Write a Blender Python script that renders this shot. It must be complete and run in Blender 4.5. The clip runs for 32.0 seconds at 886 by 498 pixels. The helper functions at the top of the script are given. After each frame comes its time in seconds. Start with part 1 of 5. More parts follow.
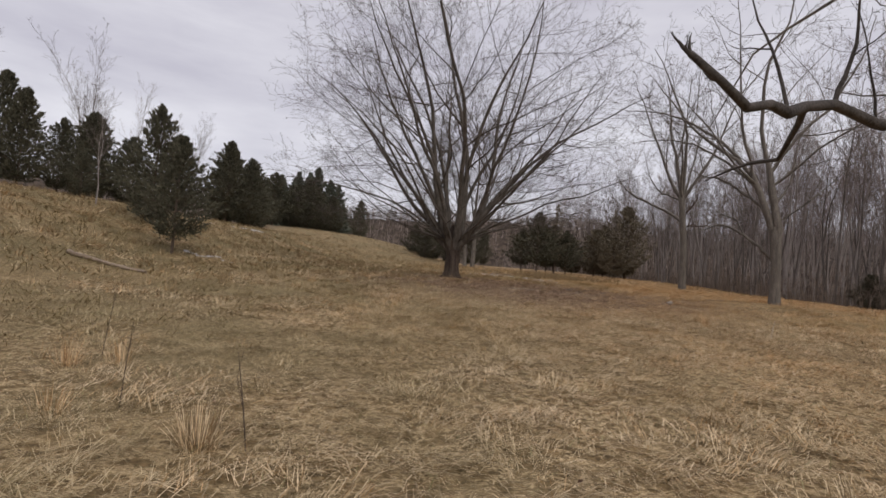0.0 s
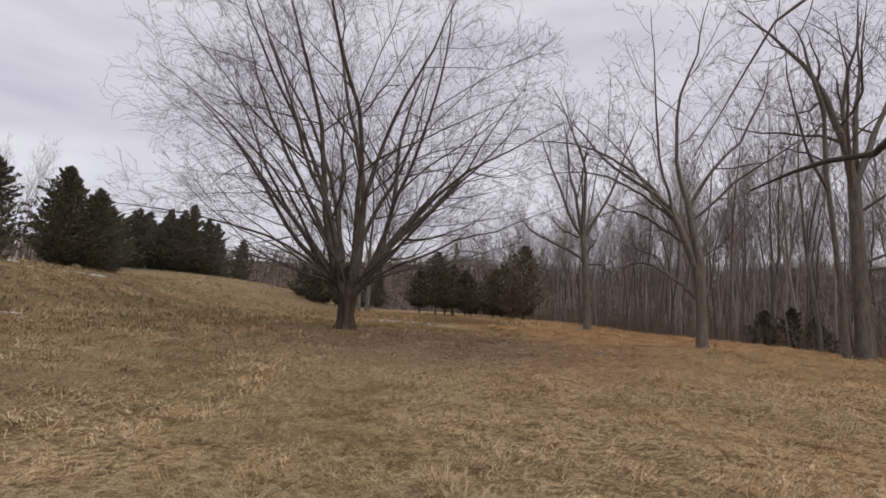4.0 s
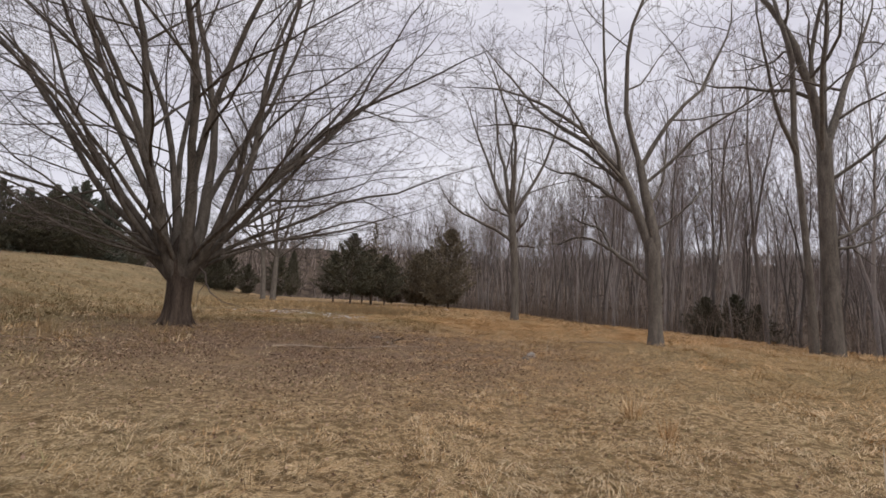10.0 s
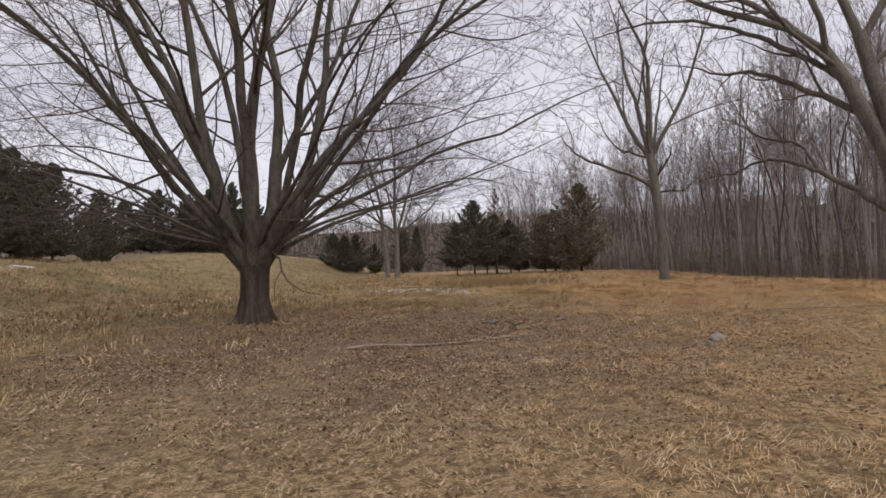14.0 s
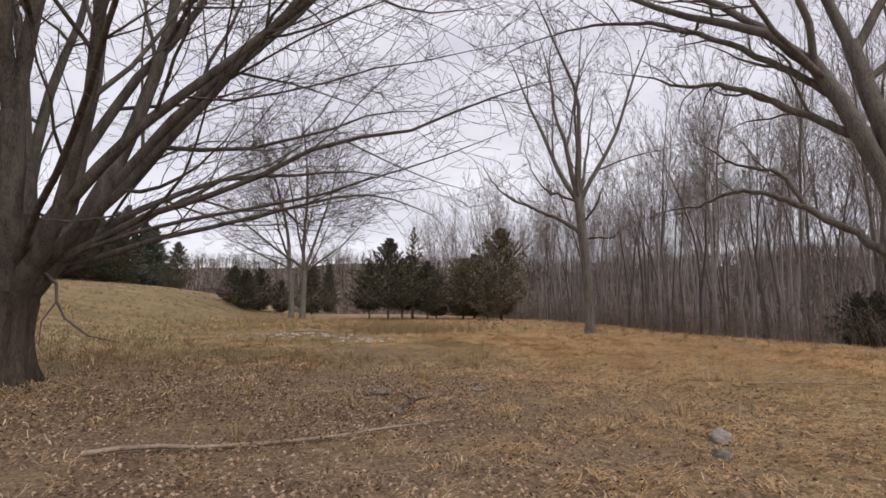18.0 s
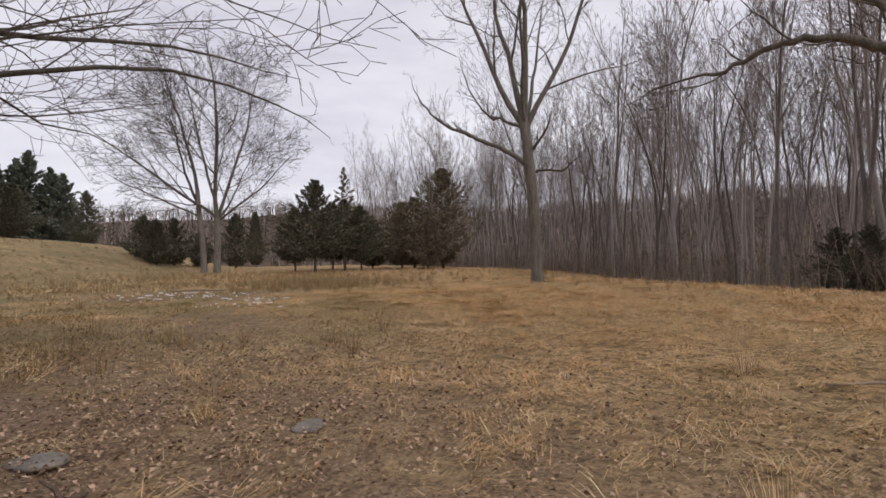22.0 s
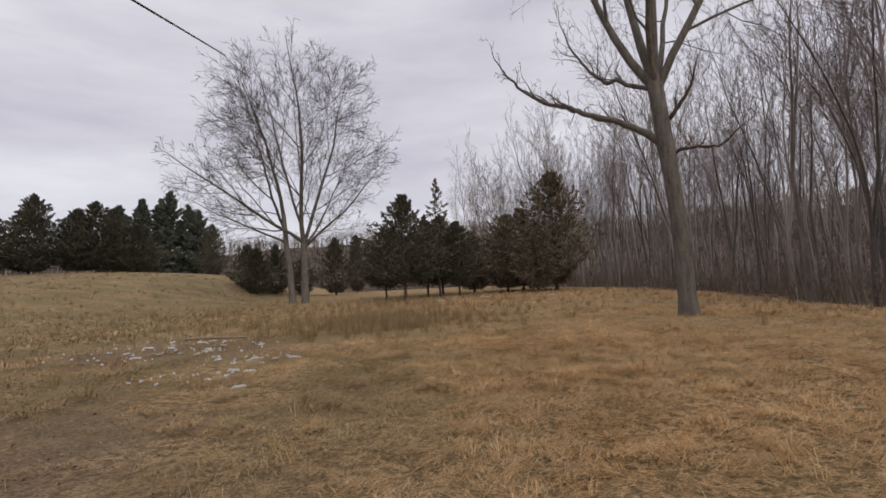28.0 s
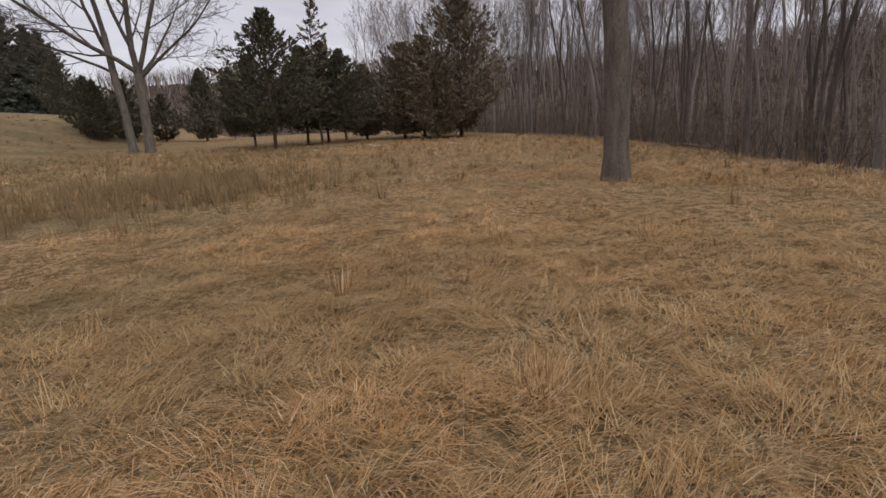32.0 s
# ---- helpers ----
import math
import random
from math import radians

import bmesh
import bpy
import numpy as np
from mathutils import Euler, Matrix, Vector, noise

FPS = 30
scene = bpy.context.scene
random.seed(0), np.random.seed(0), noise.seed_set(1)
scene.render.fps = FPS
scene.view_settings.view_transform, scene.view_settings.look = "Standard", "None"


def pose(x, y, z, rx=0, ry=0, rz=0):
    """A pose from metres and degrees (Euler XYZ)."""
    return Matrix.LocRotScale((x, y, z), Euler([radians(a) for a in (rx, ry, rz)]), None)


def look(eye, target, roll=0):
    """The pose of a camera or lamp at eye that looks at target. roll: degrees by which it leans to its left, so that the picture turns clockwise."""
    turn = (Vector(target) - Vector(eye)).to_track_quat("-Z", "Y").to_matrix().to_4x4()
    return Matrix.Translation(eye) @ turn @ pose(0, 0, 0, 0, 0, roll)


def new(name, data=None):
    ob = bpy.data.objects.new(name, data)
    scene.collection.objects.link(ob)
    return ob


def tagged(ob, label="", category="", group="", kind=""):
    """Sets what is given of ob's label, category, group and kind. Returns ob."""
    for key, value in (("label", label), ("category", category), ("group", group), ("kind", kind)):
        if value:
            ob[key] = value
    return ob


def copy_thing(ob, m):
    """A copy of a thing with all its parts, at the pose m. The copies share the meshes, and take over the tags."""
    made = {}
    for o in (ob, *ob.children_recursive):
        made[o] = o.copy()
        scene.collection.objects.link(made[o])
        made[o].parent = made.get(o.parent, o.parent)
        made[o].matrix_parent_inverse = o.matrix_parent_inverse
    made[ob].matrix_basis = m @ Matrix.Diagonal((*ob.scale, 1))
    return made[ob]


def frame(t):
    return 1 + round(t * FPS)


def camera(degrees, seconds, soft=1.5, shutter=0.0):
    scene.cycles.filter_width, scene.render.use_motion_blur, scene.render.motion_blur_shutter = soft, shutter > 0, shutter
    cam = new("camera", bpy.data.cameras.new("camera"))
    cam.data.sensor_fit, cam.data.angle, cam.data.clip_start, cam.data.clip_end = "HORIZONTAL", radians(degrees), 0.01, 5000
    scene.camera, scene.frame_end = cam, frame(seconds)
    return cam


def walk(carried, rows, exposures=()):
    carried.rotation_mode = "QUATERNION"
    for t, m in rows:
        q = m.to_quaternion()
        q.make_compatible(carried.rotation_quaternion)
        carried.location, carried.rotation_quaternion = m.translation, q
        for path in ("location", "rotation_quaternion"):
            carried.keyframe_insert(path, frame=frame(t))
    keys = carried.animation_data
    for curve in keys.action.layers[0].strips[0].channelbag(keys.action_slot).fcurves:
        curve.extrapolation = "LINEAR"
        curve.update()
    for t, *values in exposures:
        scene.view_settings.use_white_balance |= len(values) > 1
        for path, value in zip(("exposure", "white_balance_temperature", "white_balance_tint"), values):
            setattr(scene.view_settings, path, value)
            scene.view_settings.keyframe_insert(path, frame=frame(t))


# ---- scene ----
cam = camera(80.5, 32.0, soft=1.6)
PATH = [
    (0, (-0.166, -0.053, 1.644), (-0.149, 1.944, 1.751), 4.5),
    (0.5, (-0.17, 0.412, 1.665), (-0.146, 2.403, 1.855), 0.9),
    (1, (-0.28, 0.982, 1.71), (-0.195, 2.969, 1.918), 0.5),
    (1.5, (-0.357, 1.603, 1.762), (-0.225, 3.587, 1.977), 2.7),
    (2, (-0.323, 2.33, 1.86), (-0.139, 4.315, 2.026), -0.3),
    (2.5, (-0.459, 2.837, 1.962), (-0.226, 4.815, 2.137), 3.6),
    (3, (-0.375, 3.4, 2.034), (-0.086, 5.361, 2.296), -0.8),
    (3.5, (-0.304, 4.039, 2.046), (0.039, 5.987, 2.341), 0.3),
    (4, (-0.165, 4.671, 2.063), (0.245, 6.607, 2.351), 2.7),
    (4.5, (0.051, 5.242, 2.12), (0.562, 7.157, 2.39), -1.6),
    (6.5, (0.889, 7.045, 2.215), (1.468, 8.957, 2.309), -0.2),
    (7, (1.331, 7.676, 2.225), (2.11, 9.515, 2.348), -0.9),
    (7.5, (1.515, 8.085, 2.226), (2.207, 9.957, 2.356), 1.9),
    (8, (1.842, 8.644, 2.278), (2.528, 10.509, 2.504), -0.5),
    (8.5, (2.254, 9.299, 2.308), (2.98, 11.151, 2.508), -2.0),
    (9, (2.407, 9.69, 2.373), (3.069, 11.56, 2.627), -0.8),
    (9.5, (2.759, 10.069, 2.33), (3.422, 11.934, 2.615), -1.6),
    (10, (3.035, 10.589, 2.297), (3.694, 12.459, 2.552), 2.3),
    (10.5, (3.352, 11.255, 2.323), (4.057, 13.121, 2.468), 0.4),
    (11, (3.562, 11.708, 2.385), (4.126, 13.624, 2.492), -0.0),
    (11.5, (3.753, 12.251, 2.453), (4.11, 14.217, 2.533), 2.9),
    (12, (4.057, 12.826, 2.451), (4.416, 14.788, 2.609), -2.6),
    (12.5, (4.259, 13.368, 2.48), (4.617, 15.333, 2.577), -0.9),
    (13, (4.314, 13.885, 2.537), (4.562, 15.864, 2.684), 1.9),
    (13.5, (4.533, 14.313, 2.54), (4.717, 16.296, 2.726), -2.6),
    (15.5, (4.487, 15.663, 2.579), (4.759, 17.637, 2.411), 1.0),
    (16, (4.793, 16.118, 2.607), (5.278, 18.052, 2.444), -1.6),
    (16.5, (5.008, 16.964, 2.628), (5.63, 18.858, 2.793), 0.7),
    (17, (5.21, 17.57, 2.642), (5.874, 19.445, 2.843), 0.5),
    (17.5, (5.535, 18.237, 2.753), (6.251, 20.096, 2.933), -2.0),
    (18, (5.791, 18.821, 2.647), (6.275, 20.739, 2.939), 0.0),
    (18.5, (6.29, 19.248, 2.607), (6.537, 21.196, 2.983), -4.7),
    (19, (6.577, 19.953, 2.551), (6.469, 21.914, 2.929), -1.4),
    (19.5, (6.996, 20.442, 2.554), (7.294, 22.39, 2.898), -2.3),
    (20, (7.309, 21.334, 2.692), (7.847, 23.257, 2.795), -4.1),
    (20.5, (7.583, 22.017, 2.798), (8.252, 23.902, 2.742), -2.5),
    (21, (7.988, 22.606, 2.745), (8.71, 24.47, 2.684), -4.4),
    (21.5, (8.25, 23.092, 2.742), (8.913, 24.968, 2.94), -1.7),
    (22, (8.584, 23.723, 2.795), (9.253, 25.606, 2.89), -1.6),
    (22.5, (8.956, 24.154, 2.713), (9.74, 25.979, 2.48), -2.8),
    (23, (9.191, 24.851, 2.732), (9.893, 26.722, 2.651), -1.0),
    (23.5, (9.593, 25.625, 2.794), (10.265, 27.508, 2.845), -2.4),
    (24, (9.889, 26.363, 2.887), (10.345, 28.294, 3.136), -1.1),
    (24.5, (10.303, 26.845, 2.901), (10.683, 28.782, 3.226), -3.4),
    (25, (10.59, 27.362, 2.959), (10.923, 29.301, 3.32), 0.6),
    (25.5, (10.958, 27.917, 2.999), (11.306, 29.88, 3.155), -0.7),
    (26, (11.454, 28.585, 3.103), (11.825, 30.549, 3.168), -3.5),
    (26.5, (11.52, 29.232, 3.229), (11.822, 31.204, 3.366), 0.9),
    (28.5, (12.08, 31.274, 3.397), (12.29, 33.255, 3.578), -4.0),
    (29, (12.173, 32.028, 3.46), (12.46, 33.999, 3.642), -0.4),
    (29.5, (12.68, 32.765, 3.426), (13.008, 34.728, 3.622), -5.4),
    (30, (13.005, 33.502, 3.474), (13.354, 35.464, 3.64), -3.3),
    (30.5, (13.36, 34.202, 3.521), (13.725, 36.166, 3.598), -3.0),
    (31, (13.964, 34.97, 3.613), (14.376, 36.927, 3.584), -5.7),
    (31.5, (14.343, 35.709, 3.625), (14.808, 37.641, 3.396), -2.2),
    (32, (14.936, 36.519, 3.544), (15.424, 38.412, 3.12), -3.2),
]
walk(cam, [(t, look(eye, target, roll)) for t, eye, target, roll in PATH],
     exposures=((0, 0.0), (5, 0.02), (8, 0.16), (10, 0.21), (14, 0.21), (16, 0.31), (18, 0.32), (20, 0.21), (22, 0.24), (24, 0.23), (26, 0.09), (29, 0.0), (32, 0.0)))

# ---- light: an overcast winter sky and a weak, very soft sun ----
SUN_EL, SUN_AZ = radians(42), radians(150)
world = bpy.data.worlds.new("overcast")
scene.world = world
world.use_nodes = True
wn, wl = world.node_tree.nodes, world.node_tree.links
wn.clear()
w_out, w_bg = wn.new("ShaderNodeOutputWorld"), wn.new("ShaderNodeBackground")
w_sky = wn.new("ShaderNodeTexSky")
w_sky.sky_type, w_sky.sun_disc = "NISHITA", False
w_sky.sun_elevation, w_sky.sun_rotation = SUN_EL, SUN_AZ
w_dim = wn.new("ShaderNodeMix")
w_dim.data_type, w_dim.blend_type = "RGBA", "MULTIPLY"
w_dim.inputs[0].default_value = 1.0
w_dim.inputs[7].default_value = (0.12, 0.12, 0.12, 1)
w_co, w_map = wn.new("ShaderNodeTexCoord"), wn.new("ShaderNodeMapping")
w_map.inputs["Scale"].default_value = (1.6, 1.6, 6.5)
w_noise = wn.new("ShaderNodeTexNoise")
w_noise.inputs["Scale"].default_value, w_noise.inputs["Detail"].default_value = 1.7, 7.0
w_noise.inputs["Roughness"].default_value = 0.55
w_ramp = wn.new("ShaderNodeValToRGB")
w_ramp.color_ramp.elements[0].position, w_ramp.color_ramp.elements[0].color = 0.30, (0.58, 0.56, 0.635, 1)
w_ramp.color_ramp.elements[1].position, w_ramp.color_ramp.elements[1].color = 0.68, (0.80, 0.785, 0.84, 1)
w_mix = wn.new("ShaderNodeMix")
w_mix.data_type = "RGBA"
w_mix.inputs[0].default_value = 0.93
wl.new(w_co.outputs["Generated"], w_map.inputs["Vector"])
wl.new(w_map.outputs["Vector"], w_noise.inputs["Vector"])
wl.new(w_noise.outputs["Fac"], w_ramp.inputs["Fac"])
wl.new(w_sky.outputs["Color"], w_dim.inputs[6])
wl.new(w_dim.outputs[2], w_mix.inputs[6])
wl.new(w_ramp.outputs["Color"], w_mix.inputs[7])
wl.new(w_mix.outputs[2], w_bg.inputs["Color"])
w_bg.inputs["Strength"].default_value = 1.0
wl.new(w_bg.outputs["Background"], w_out.inputs["Surface"])

sun = new("sun", bpy.data.lights.new("sun", "SUN"))
sun.data.energy, sun.data.angle, sun.data.color = 1.4, radians(40), (1.0, 0.96, 0.9)
sun.matrix_world = look((0, 0, 60), (-60 * math.sin(SUN_AZ) / math.tan(SUN_EL), -60 * math.cos(SUN_AZ) / math.tan(SUN_EL), 0))

# ---- materials ----


def material(name, dark, light, scale=4.0, rough=0.9, bump=0.3, fine=40.0, stretch=(1, 1, 1), attribute="", third=None, island=0.0, per_object=0.0, olive=None):
    """A rough surface that runs from a dark to a light tone in two scales of noise, with fine relief."""
    mat = bpy.data.materials.new(name)
    mat.use_nodes = True
    n, l = mat.node_tree.nodes, mat.node_tree.links
    bsdf = n["Principled BSDF"]
    bsdf.inputs["Roughness"].default_value = rough
    bsdf.inputs["Specular IOR Level"].default_value = 0.15
    co, mp = n.new("ShaderNodeTexCoord"), n.new("ShaderNodeMapping")
    mp.inputs["Scale"].default_value = stretch
    l.new(co.outputs["Object"], mp.inputs["Vector"])
    big, small = n.new("ShaderNodeTexNoise"), n.new("ShaderNodeTexNoise")
    big.inputs["Scale"].default_value, big.inputs["Detail"].default_value = scale, 3.0
    small.inputs["Scale"].default_value, small.inputs["Detail"].default_value = fine, 4.0
    l.new(mp.outputs["Vector"], big.inputs["Vector"])
    l.new(mp.outputs["Vector"], small.inputs["Vector"])
    add = n.new("ShaderNodeMath")
    add.operation = "MULTIPLY_ADD"
    add.inputs[1].default_value = 0.5
    half = n.new("ShaderNodeMath")
    half.operation = "MULTIPLY"
    half.inputs[1].default_value = 0.5
    l.new(small.outputs["Fac"], half.inputs[0])
    l.new(big.outputs["Fac"], add.inputs[0])
    l.new(half.outputs[0], add.inputs[2])
    fac = add.outputs[0]
    if island or per_object:
        src = n.new("ShaderNodeNewGeometry").outputs["Random Per Island"] if island else n.new("ShaderNodeObjectInfo").outputs["Random"]
        more = n.new("ShaderNodeMath")
        more.operation = "MULTIPLY_ADD"
        more.inputs[1].default_value = island or per_object
        shift = n.new("ShaderNodeMath")
        shift.operation = "SUBTRACT"
        shift.inputs[1].default_value = (island or per_object) / 2
        l.new(src, more.inputs[0])
        l.new(fac, more.inputs[2])
        l.new(more.outputs[0], shift.inputs[0])
        fac = shift.outputs[0]
    ramp = n.new("ShaderNodeValToRGB")
    ramp.color_ramp.elements[0].position, ramp.color_ramp.elements[0].color = 0.32, (*dark, 1)
    ramp.color_ramp.elements[1].position, ramp.color_ramp.elements[1].color = 0.68, (*light, 1)
    l.new(fac, ramp.inputs["Fac"])
    colour = ramp.outputs["Color"]
    if attribute and third:
        tone, mix = n.new("ShaderNodeAttribute"), n.new("ShaderNodeMix")
        tone.attribute_name = attribute
        mix.data_type = "RGBA"
        mix.inputs[7].default_value = (*third, 1)
        l.new(tone.outputs["Fac"], mix.inputs[0])
        l.new(colour, mix.inputs[6])
        colour = mix.outputs[2]
    if olive:
        tone, mix = n.new("ShaderNodeAttribute"), n.new("ShaderNodeMix")
        tone.attribute_name = "olive"
        mix.data_type, mix.blend_type = "RGBA", "MIX"
        mix.inputs[7].default_value = (*olive, 1)
        l.new(tone.outputs["Fac"], mix.inputs[0])
        l.new(colour, mix.inputs[6])
        colour = mix.outputs[2]
    l.new(colour, bsdf.inputs["Base Color"])
    if bump:
        b = n.new("ShaderNodeBump")
        b.inputs["Strength"].default_value, b.inputs["Distance"].default_value = bump, 0.02
        l.new(small.outputs["Fac"], b.inputs["Height"])
        l.new(b.outputs["Normal"], bsdf.inputs["Normal"])
    return mat


MAPLE_BARK = material("maple_bark", (0.033, 0.027, 0.023), (0.17, 0.145, 0.121), 2.2, bump=1.0, fine=18, stretch=(3, 3, 0.6))
# trunk and roots: damp bark, its colour also darkened for the crown's shade
MAPLE_FOOT = material("damp_shaded_trunk_bark", (0.020, 0.014, 0.011), (0.115, 0.086, 0.068), 2.2, bump=1.0, fine=16, stretch=(4, 4, 0.5))
GREY_BARK = material("grey_bark", (0.066, 0.057, 0.049), (0.22, 0.19, 0.162), 2.5, bump=0.9, fine=20, stretch=(3, 3, 0.6))
FOREST_BARK = material("forest_bark", (0.115, 0.097, 0.086), (0.34, 0.295, 0.27), 1.2, bump=0.5, fine=12, stretch=(3, 3, 0.5), per_object=0.5)
TWIG = material("twig_bark", (0.068, 0.054, 0.048), (0.165, 0.134, 0.12), 1.0, bump=0, fine=6)
PINK_TWIG = material("wood_twig_bark", (0.12, 0.097, 0.086), (0.29, 0.24, 0.22), 0.6, bump=0, fine=4, per_object=0.4)
FAR_BARK = material("far_wood_bark", (0.045, 0.035, 0.029), (0.34, 0.275, 0.24), 0.3, bump=0, fine=2, island=0.8)
THICKET = material("thicket_bark", (0.10, 0.073, 0.055), (0.26, 0.198, 0.155), 0.6, bump=0, fine=4, island=0.6)
DARK_BARK = material("dark_limb_bark", (0.035, 0.03, 0.027), (0.11, 0.095, 0.085), 4.0, bump=0.7, fine=25)
CEDAR_BARK = material("cedar_bark", (0.05, 0.036, 0.028), (0.15, 0.11, 0.085), 3.0, bump=0.6, fine=25, stretch=(4, 4, 0.6))
CEDAR_LEAF = material("cedar_foliage", (0.044, 0.043, 0.030), (0.13, 0.12, 0.082), 0.8, bump=0, fine=5, island=0.14, per_object=0)
BRONZE_LEAF = material("bronzed_cedar_foliage", (0.10, 0.083, 0.058), (0.24, 0.198, 0.14), 0.8, bump=0, fine=5, island=0.14)
PINE_LEAF = material("spruce_foliage", (0.055, 0.062, 0.047), (0.14, 0.148, 0.112), 0.8, bump=0, fine=5, island=0.14)
GRASS = material("dry_grass", (0.095, 0.064, 0.034), (0.84, 0.665, 0.435), 3.2, bump=0, fine=11, island=0.95, attribute="tone", third=(0.62, 0.335, 0.125), olive=(0.265, 0.21, 0.103))
WEED = material("brown_weed", (0.16, 0.118, 0.064), (0.38, 0.29, 0.17), 0.5, bump=0, fine=2.0, island=0.5, attribute="tone", third=(0.27, 0.165, 0.08))
GREEN_GRASS = material("faded_green_grass", (0.14, 0.125, 0.055), (0.36, 0.32, 0.165), 0.5, bump=0, fine=2.0, island=0.5)
LEAF = material("fallen_leaf", (0.115, 0.068, 0.044), (0.45, 0.315, 0.22), 2.0, bump=0, fine=9, island=0.9)
STONE = material("field_stone", (0.11, 0.095, 0.082), (0.27, 0.24, 0.212), 3.0, bump=0.5, fine=30)
PALE_STONE = material("pale_field_stone", (0.19, 0.165, 0.142), (0.38, 0.335, 0.295), 3.0, bump=0.5, fine=30)
DEAD_WOOD = material("dead_wood", (0.15, 0.11, 0.08), (0.40, 0.315, 0.24), 4.0, bump=0.5, fine=30)
PALE_WOOD = material("bleached_wood", (0.34, 0.28, 0.21), (0.62, 0.54, 0.44), 4.0, bump=0.3, fine=30)
SNOW = material("old_snow", (0.45, 0.43, 0.41), (0.76, 0.75, 0.75), 5.0, rough=0.6, bump=0.4, fine=35)


def ground_material():
    """Matted winter grass that gives way to leaf litter, woodland floor and hazy woods on the hills."""
    mat = bpy.data.materials.new("winter_meadow")
    mat.use_nodes = True
    n, l = mat.node_tree.nodes, mat.node_tree.links
    bsdf = n["Principled BSDF"]
    bsdf.inputs["Roughness"].default_value = 0.95
    bsdf.inputs["Specular IOR Level"].default_value = 0.1
    co = n.new("ShaderNodeTexCoord")

    # places shifted by a soft noise, so that straight fibres bend into swirls
    soft_noise, shift, grown = n.new("ShaderNodeTexNoise"), n.new("ShaderNodeVectorMath"), n.new("ShaderNodeVectorMath")
    soft_noise.inputs["Scale"].default_value, soft_noise.inputs["Detail"].default_value = 4.5, 4.0
    grown.operation, shift.operation = "SCALE", "ADD"
    grown.inputs["Scale"].default_value = 0.26
    l.new(co.outputs["Object"], soft_noise.inputs["Vector"])
    l.new(soft_noise.outputs["Color"], grown.inputs[0])
    l.new(co.outputs["Object"], shift.inputs[0]), l.new(grown.outputs["Vector"], shift.inputs[1])
    swirled = shift.outputs["Vector"]

    def tex(scale, detail, stretch=None, turn=0.6):
        t = n.new("ShaderNodeTexNoise")
        t.inputs["Scale"].default_value, t.inputs["Detail"].default_value = scale, detail
        if stretch:
            mp = n.new("ShaderNodeMapping")
            mp.inputs["Scale"].default_value, mp.inputs["Rotation"].default_value = stretch, (0, 0, turn)
            l.new(swirled, mp.inputs["Vector"])
            l.new(mp.outputs["Vector"], t.inputs["Vector"])
        else:
            l.new(co.outputs["Object"], t.inputs["Vector"])
        return t.outputs["Fac"]

    def ramp(fac, *stops):
        r = n.new("ShaderNodeValToRGB")
        for k, (at, c) in enumerate(stops):
            e = r.color_ramp.elements[k] if k < 2 else r.color_ramp.elements.new(at)
            e.position, e.color = at, (*c, 1)
        l.new(fac, r.inputs["Fac"])
        return r.outputs["Color"]

    def mix(fac, a, b):
        m = n.new("ShaderNodeMix")
        m.data_type = "RGBA"
        l.new(fac, m.inputs[0]), l.new(a, m.inputs[6]), l.new(b, m.inputs[7])
        return m.outputs[2]

    def scalar(op, a, b):
        m = n.new("ShaderNodeMath")
        m.operation, m.use_clamp = op, True
        l.new(a, m.inputs[0])
        if isinstance(b, float):
            m.inputs[1].default_value = b
        else:
            l.new(b, m.inputs[1])
        return m.outputs[0]

    def attribute(name):
        a = n.new("ShaderNodeAttribute")
        a.attribute_name = name
        return a.outputs["Fac"]

    def fibres(dark, mid, light, across):
        """Matted straw: fine fibres that lie one way here and another way there."""
        stops = (0.38, dark), (0.64, light), (0.5, mid)
        a = ramp(tex(24.0, 6.0, (1, across, 1), 0.5), *stops)
        b = ramp(tex(28.0, 6.0, (1, across, 1), 1.9), *stops)
        c = ramp(tex(26.0, 6.0, (1, across, 1), 2.8), *stops)
        two = mix(ramp(tex(1.1, 2.0), (0.44, (0, 0, 0)), (0.56, (1, 1, 1))), a, b)
        return mix(ramp(tex(0.9, 3.0), (0.52, (0, 0, 0)), (0.60, (1, 1, 1))), two, c)

    straw = fibres((0.085, 0.06, 0.033), (0.44, 0.322, 0.175), (0.72, 0.55, 0.33), 4)
    rust = fibres((0.10, 0.06, 0.029), (0.50, 0.312, 0.148), (0.80, 0.54, 0.295), 4)
    green = fibres((0.06, 0.048, 0.025), (0.18, 0.14, 0.071), (0.43, 0.34, 0.19), 4)
    field = mix(scalar("MULTIPLY", attribute("rust"), ramp(tex(0.22, 4.0), (0.30, (0.25, 0.25, 0.25)), (0.60, (1, 1, 1)))), straw, rust)
    gaps = ramp(tex(16.0, 5.0), (0.3, (0.055, 0.036, 0.018)), (0.7, (0.29, 0.192, 0.094)))
    field = mix(scalar("MULTIPLY", ramp(tex(7.5, 7.0), (0.47, (0, 0, 0)), (0.55, (1, 1, 1))), 0.9), field, gaps)
    field = mix(scalar("MULTIPLY", attribute("green"), ramp(tex(0.4, 4.0), (0.35, (0, 0, 0)), (0.6, (1, 1, 1)))), field, green)
    patchy = ramp(tex(0.5, 6.0), (0.36, (0, 0, 0)), (0.62, (1, 1, 1)))
    field = mix(scalar("MULTIPLY", patchy, 0.3), field, ramp(tex(4.0, 5.0), (0.35, (0.09, 0.06, 0.029)), (0.65, (0.36, 0.25, 0.122))))
    litter = ramp(tex(26.0, 5.0), (0.30, (0.05, 0.034, 0.024)), (0.70, (0.31, 0.212, 0.148)))
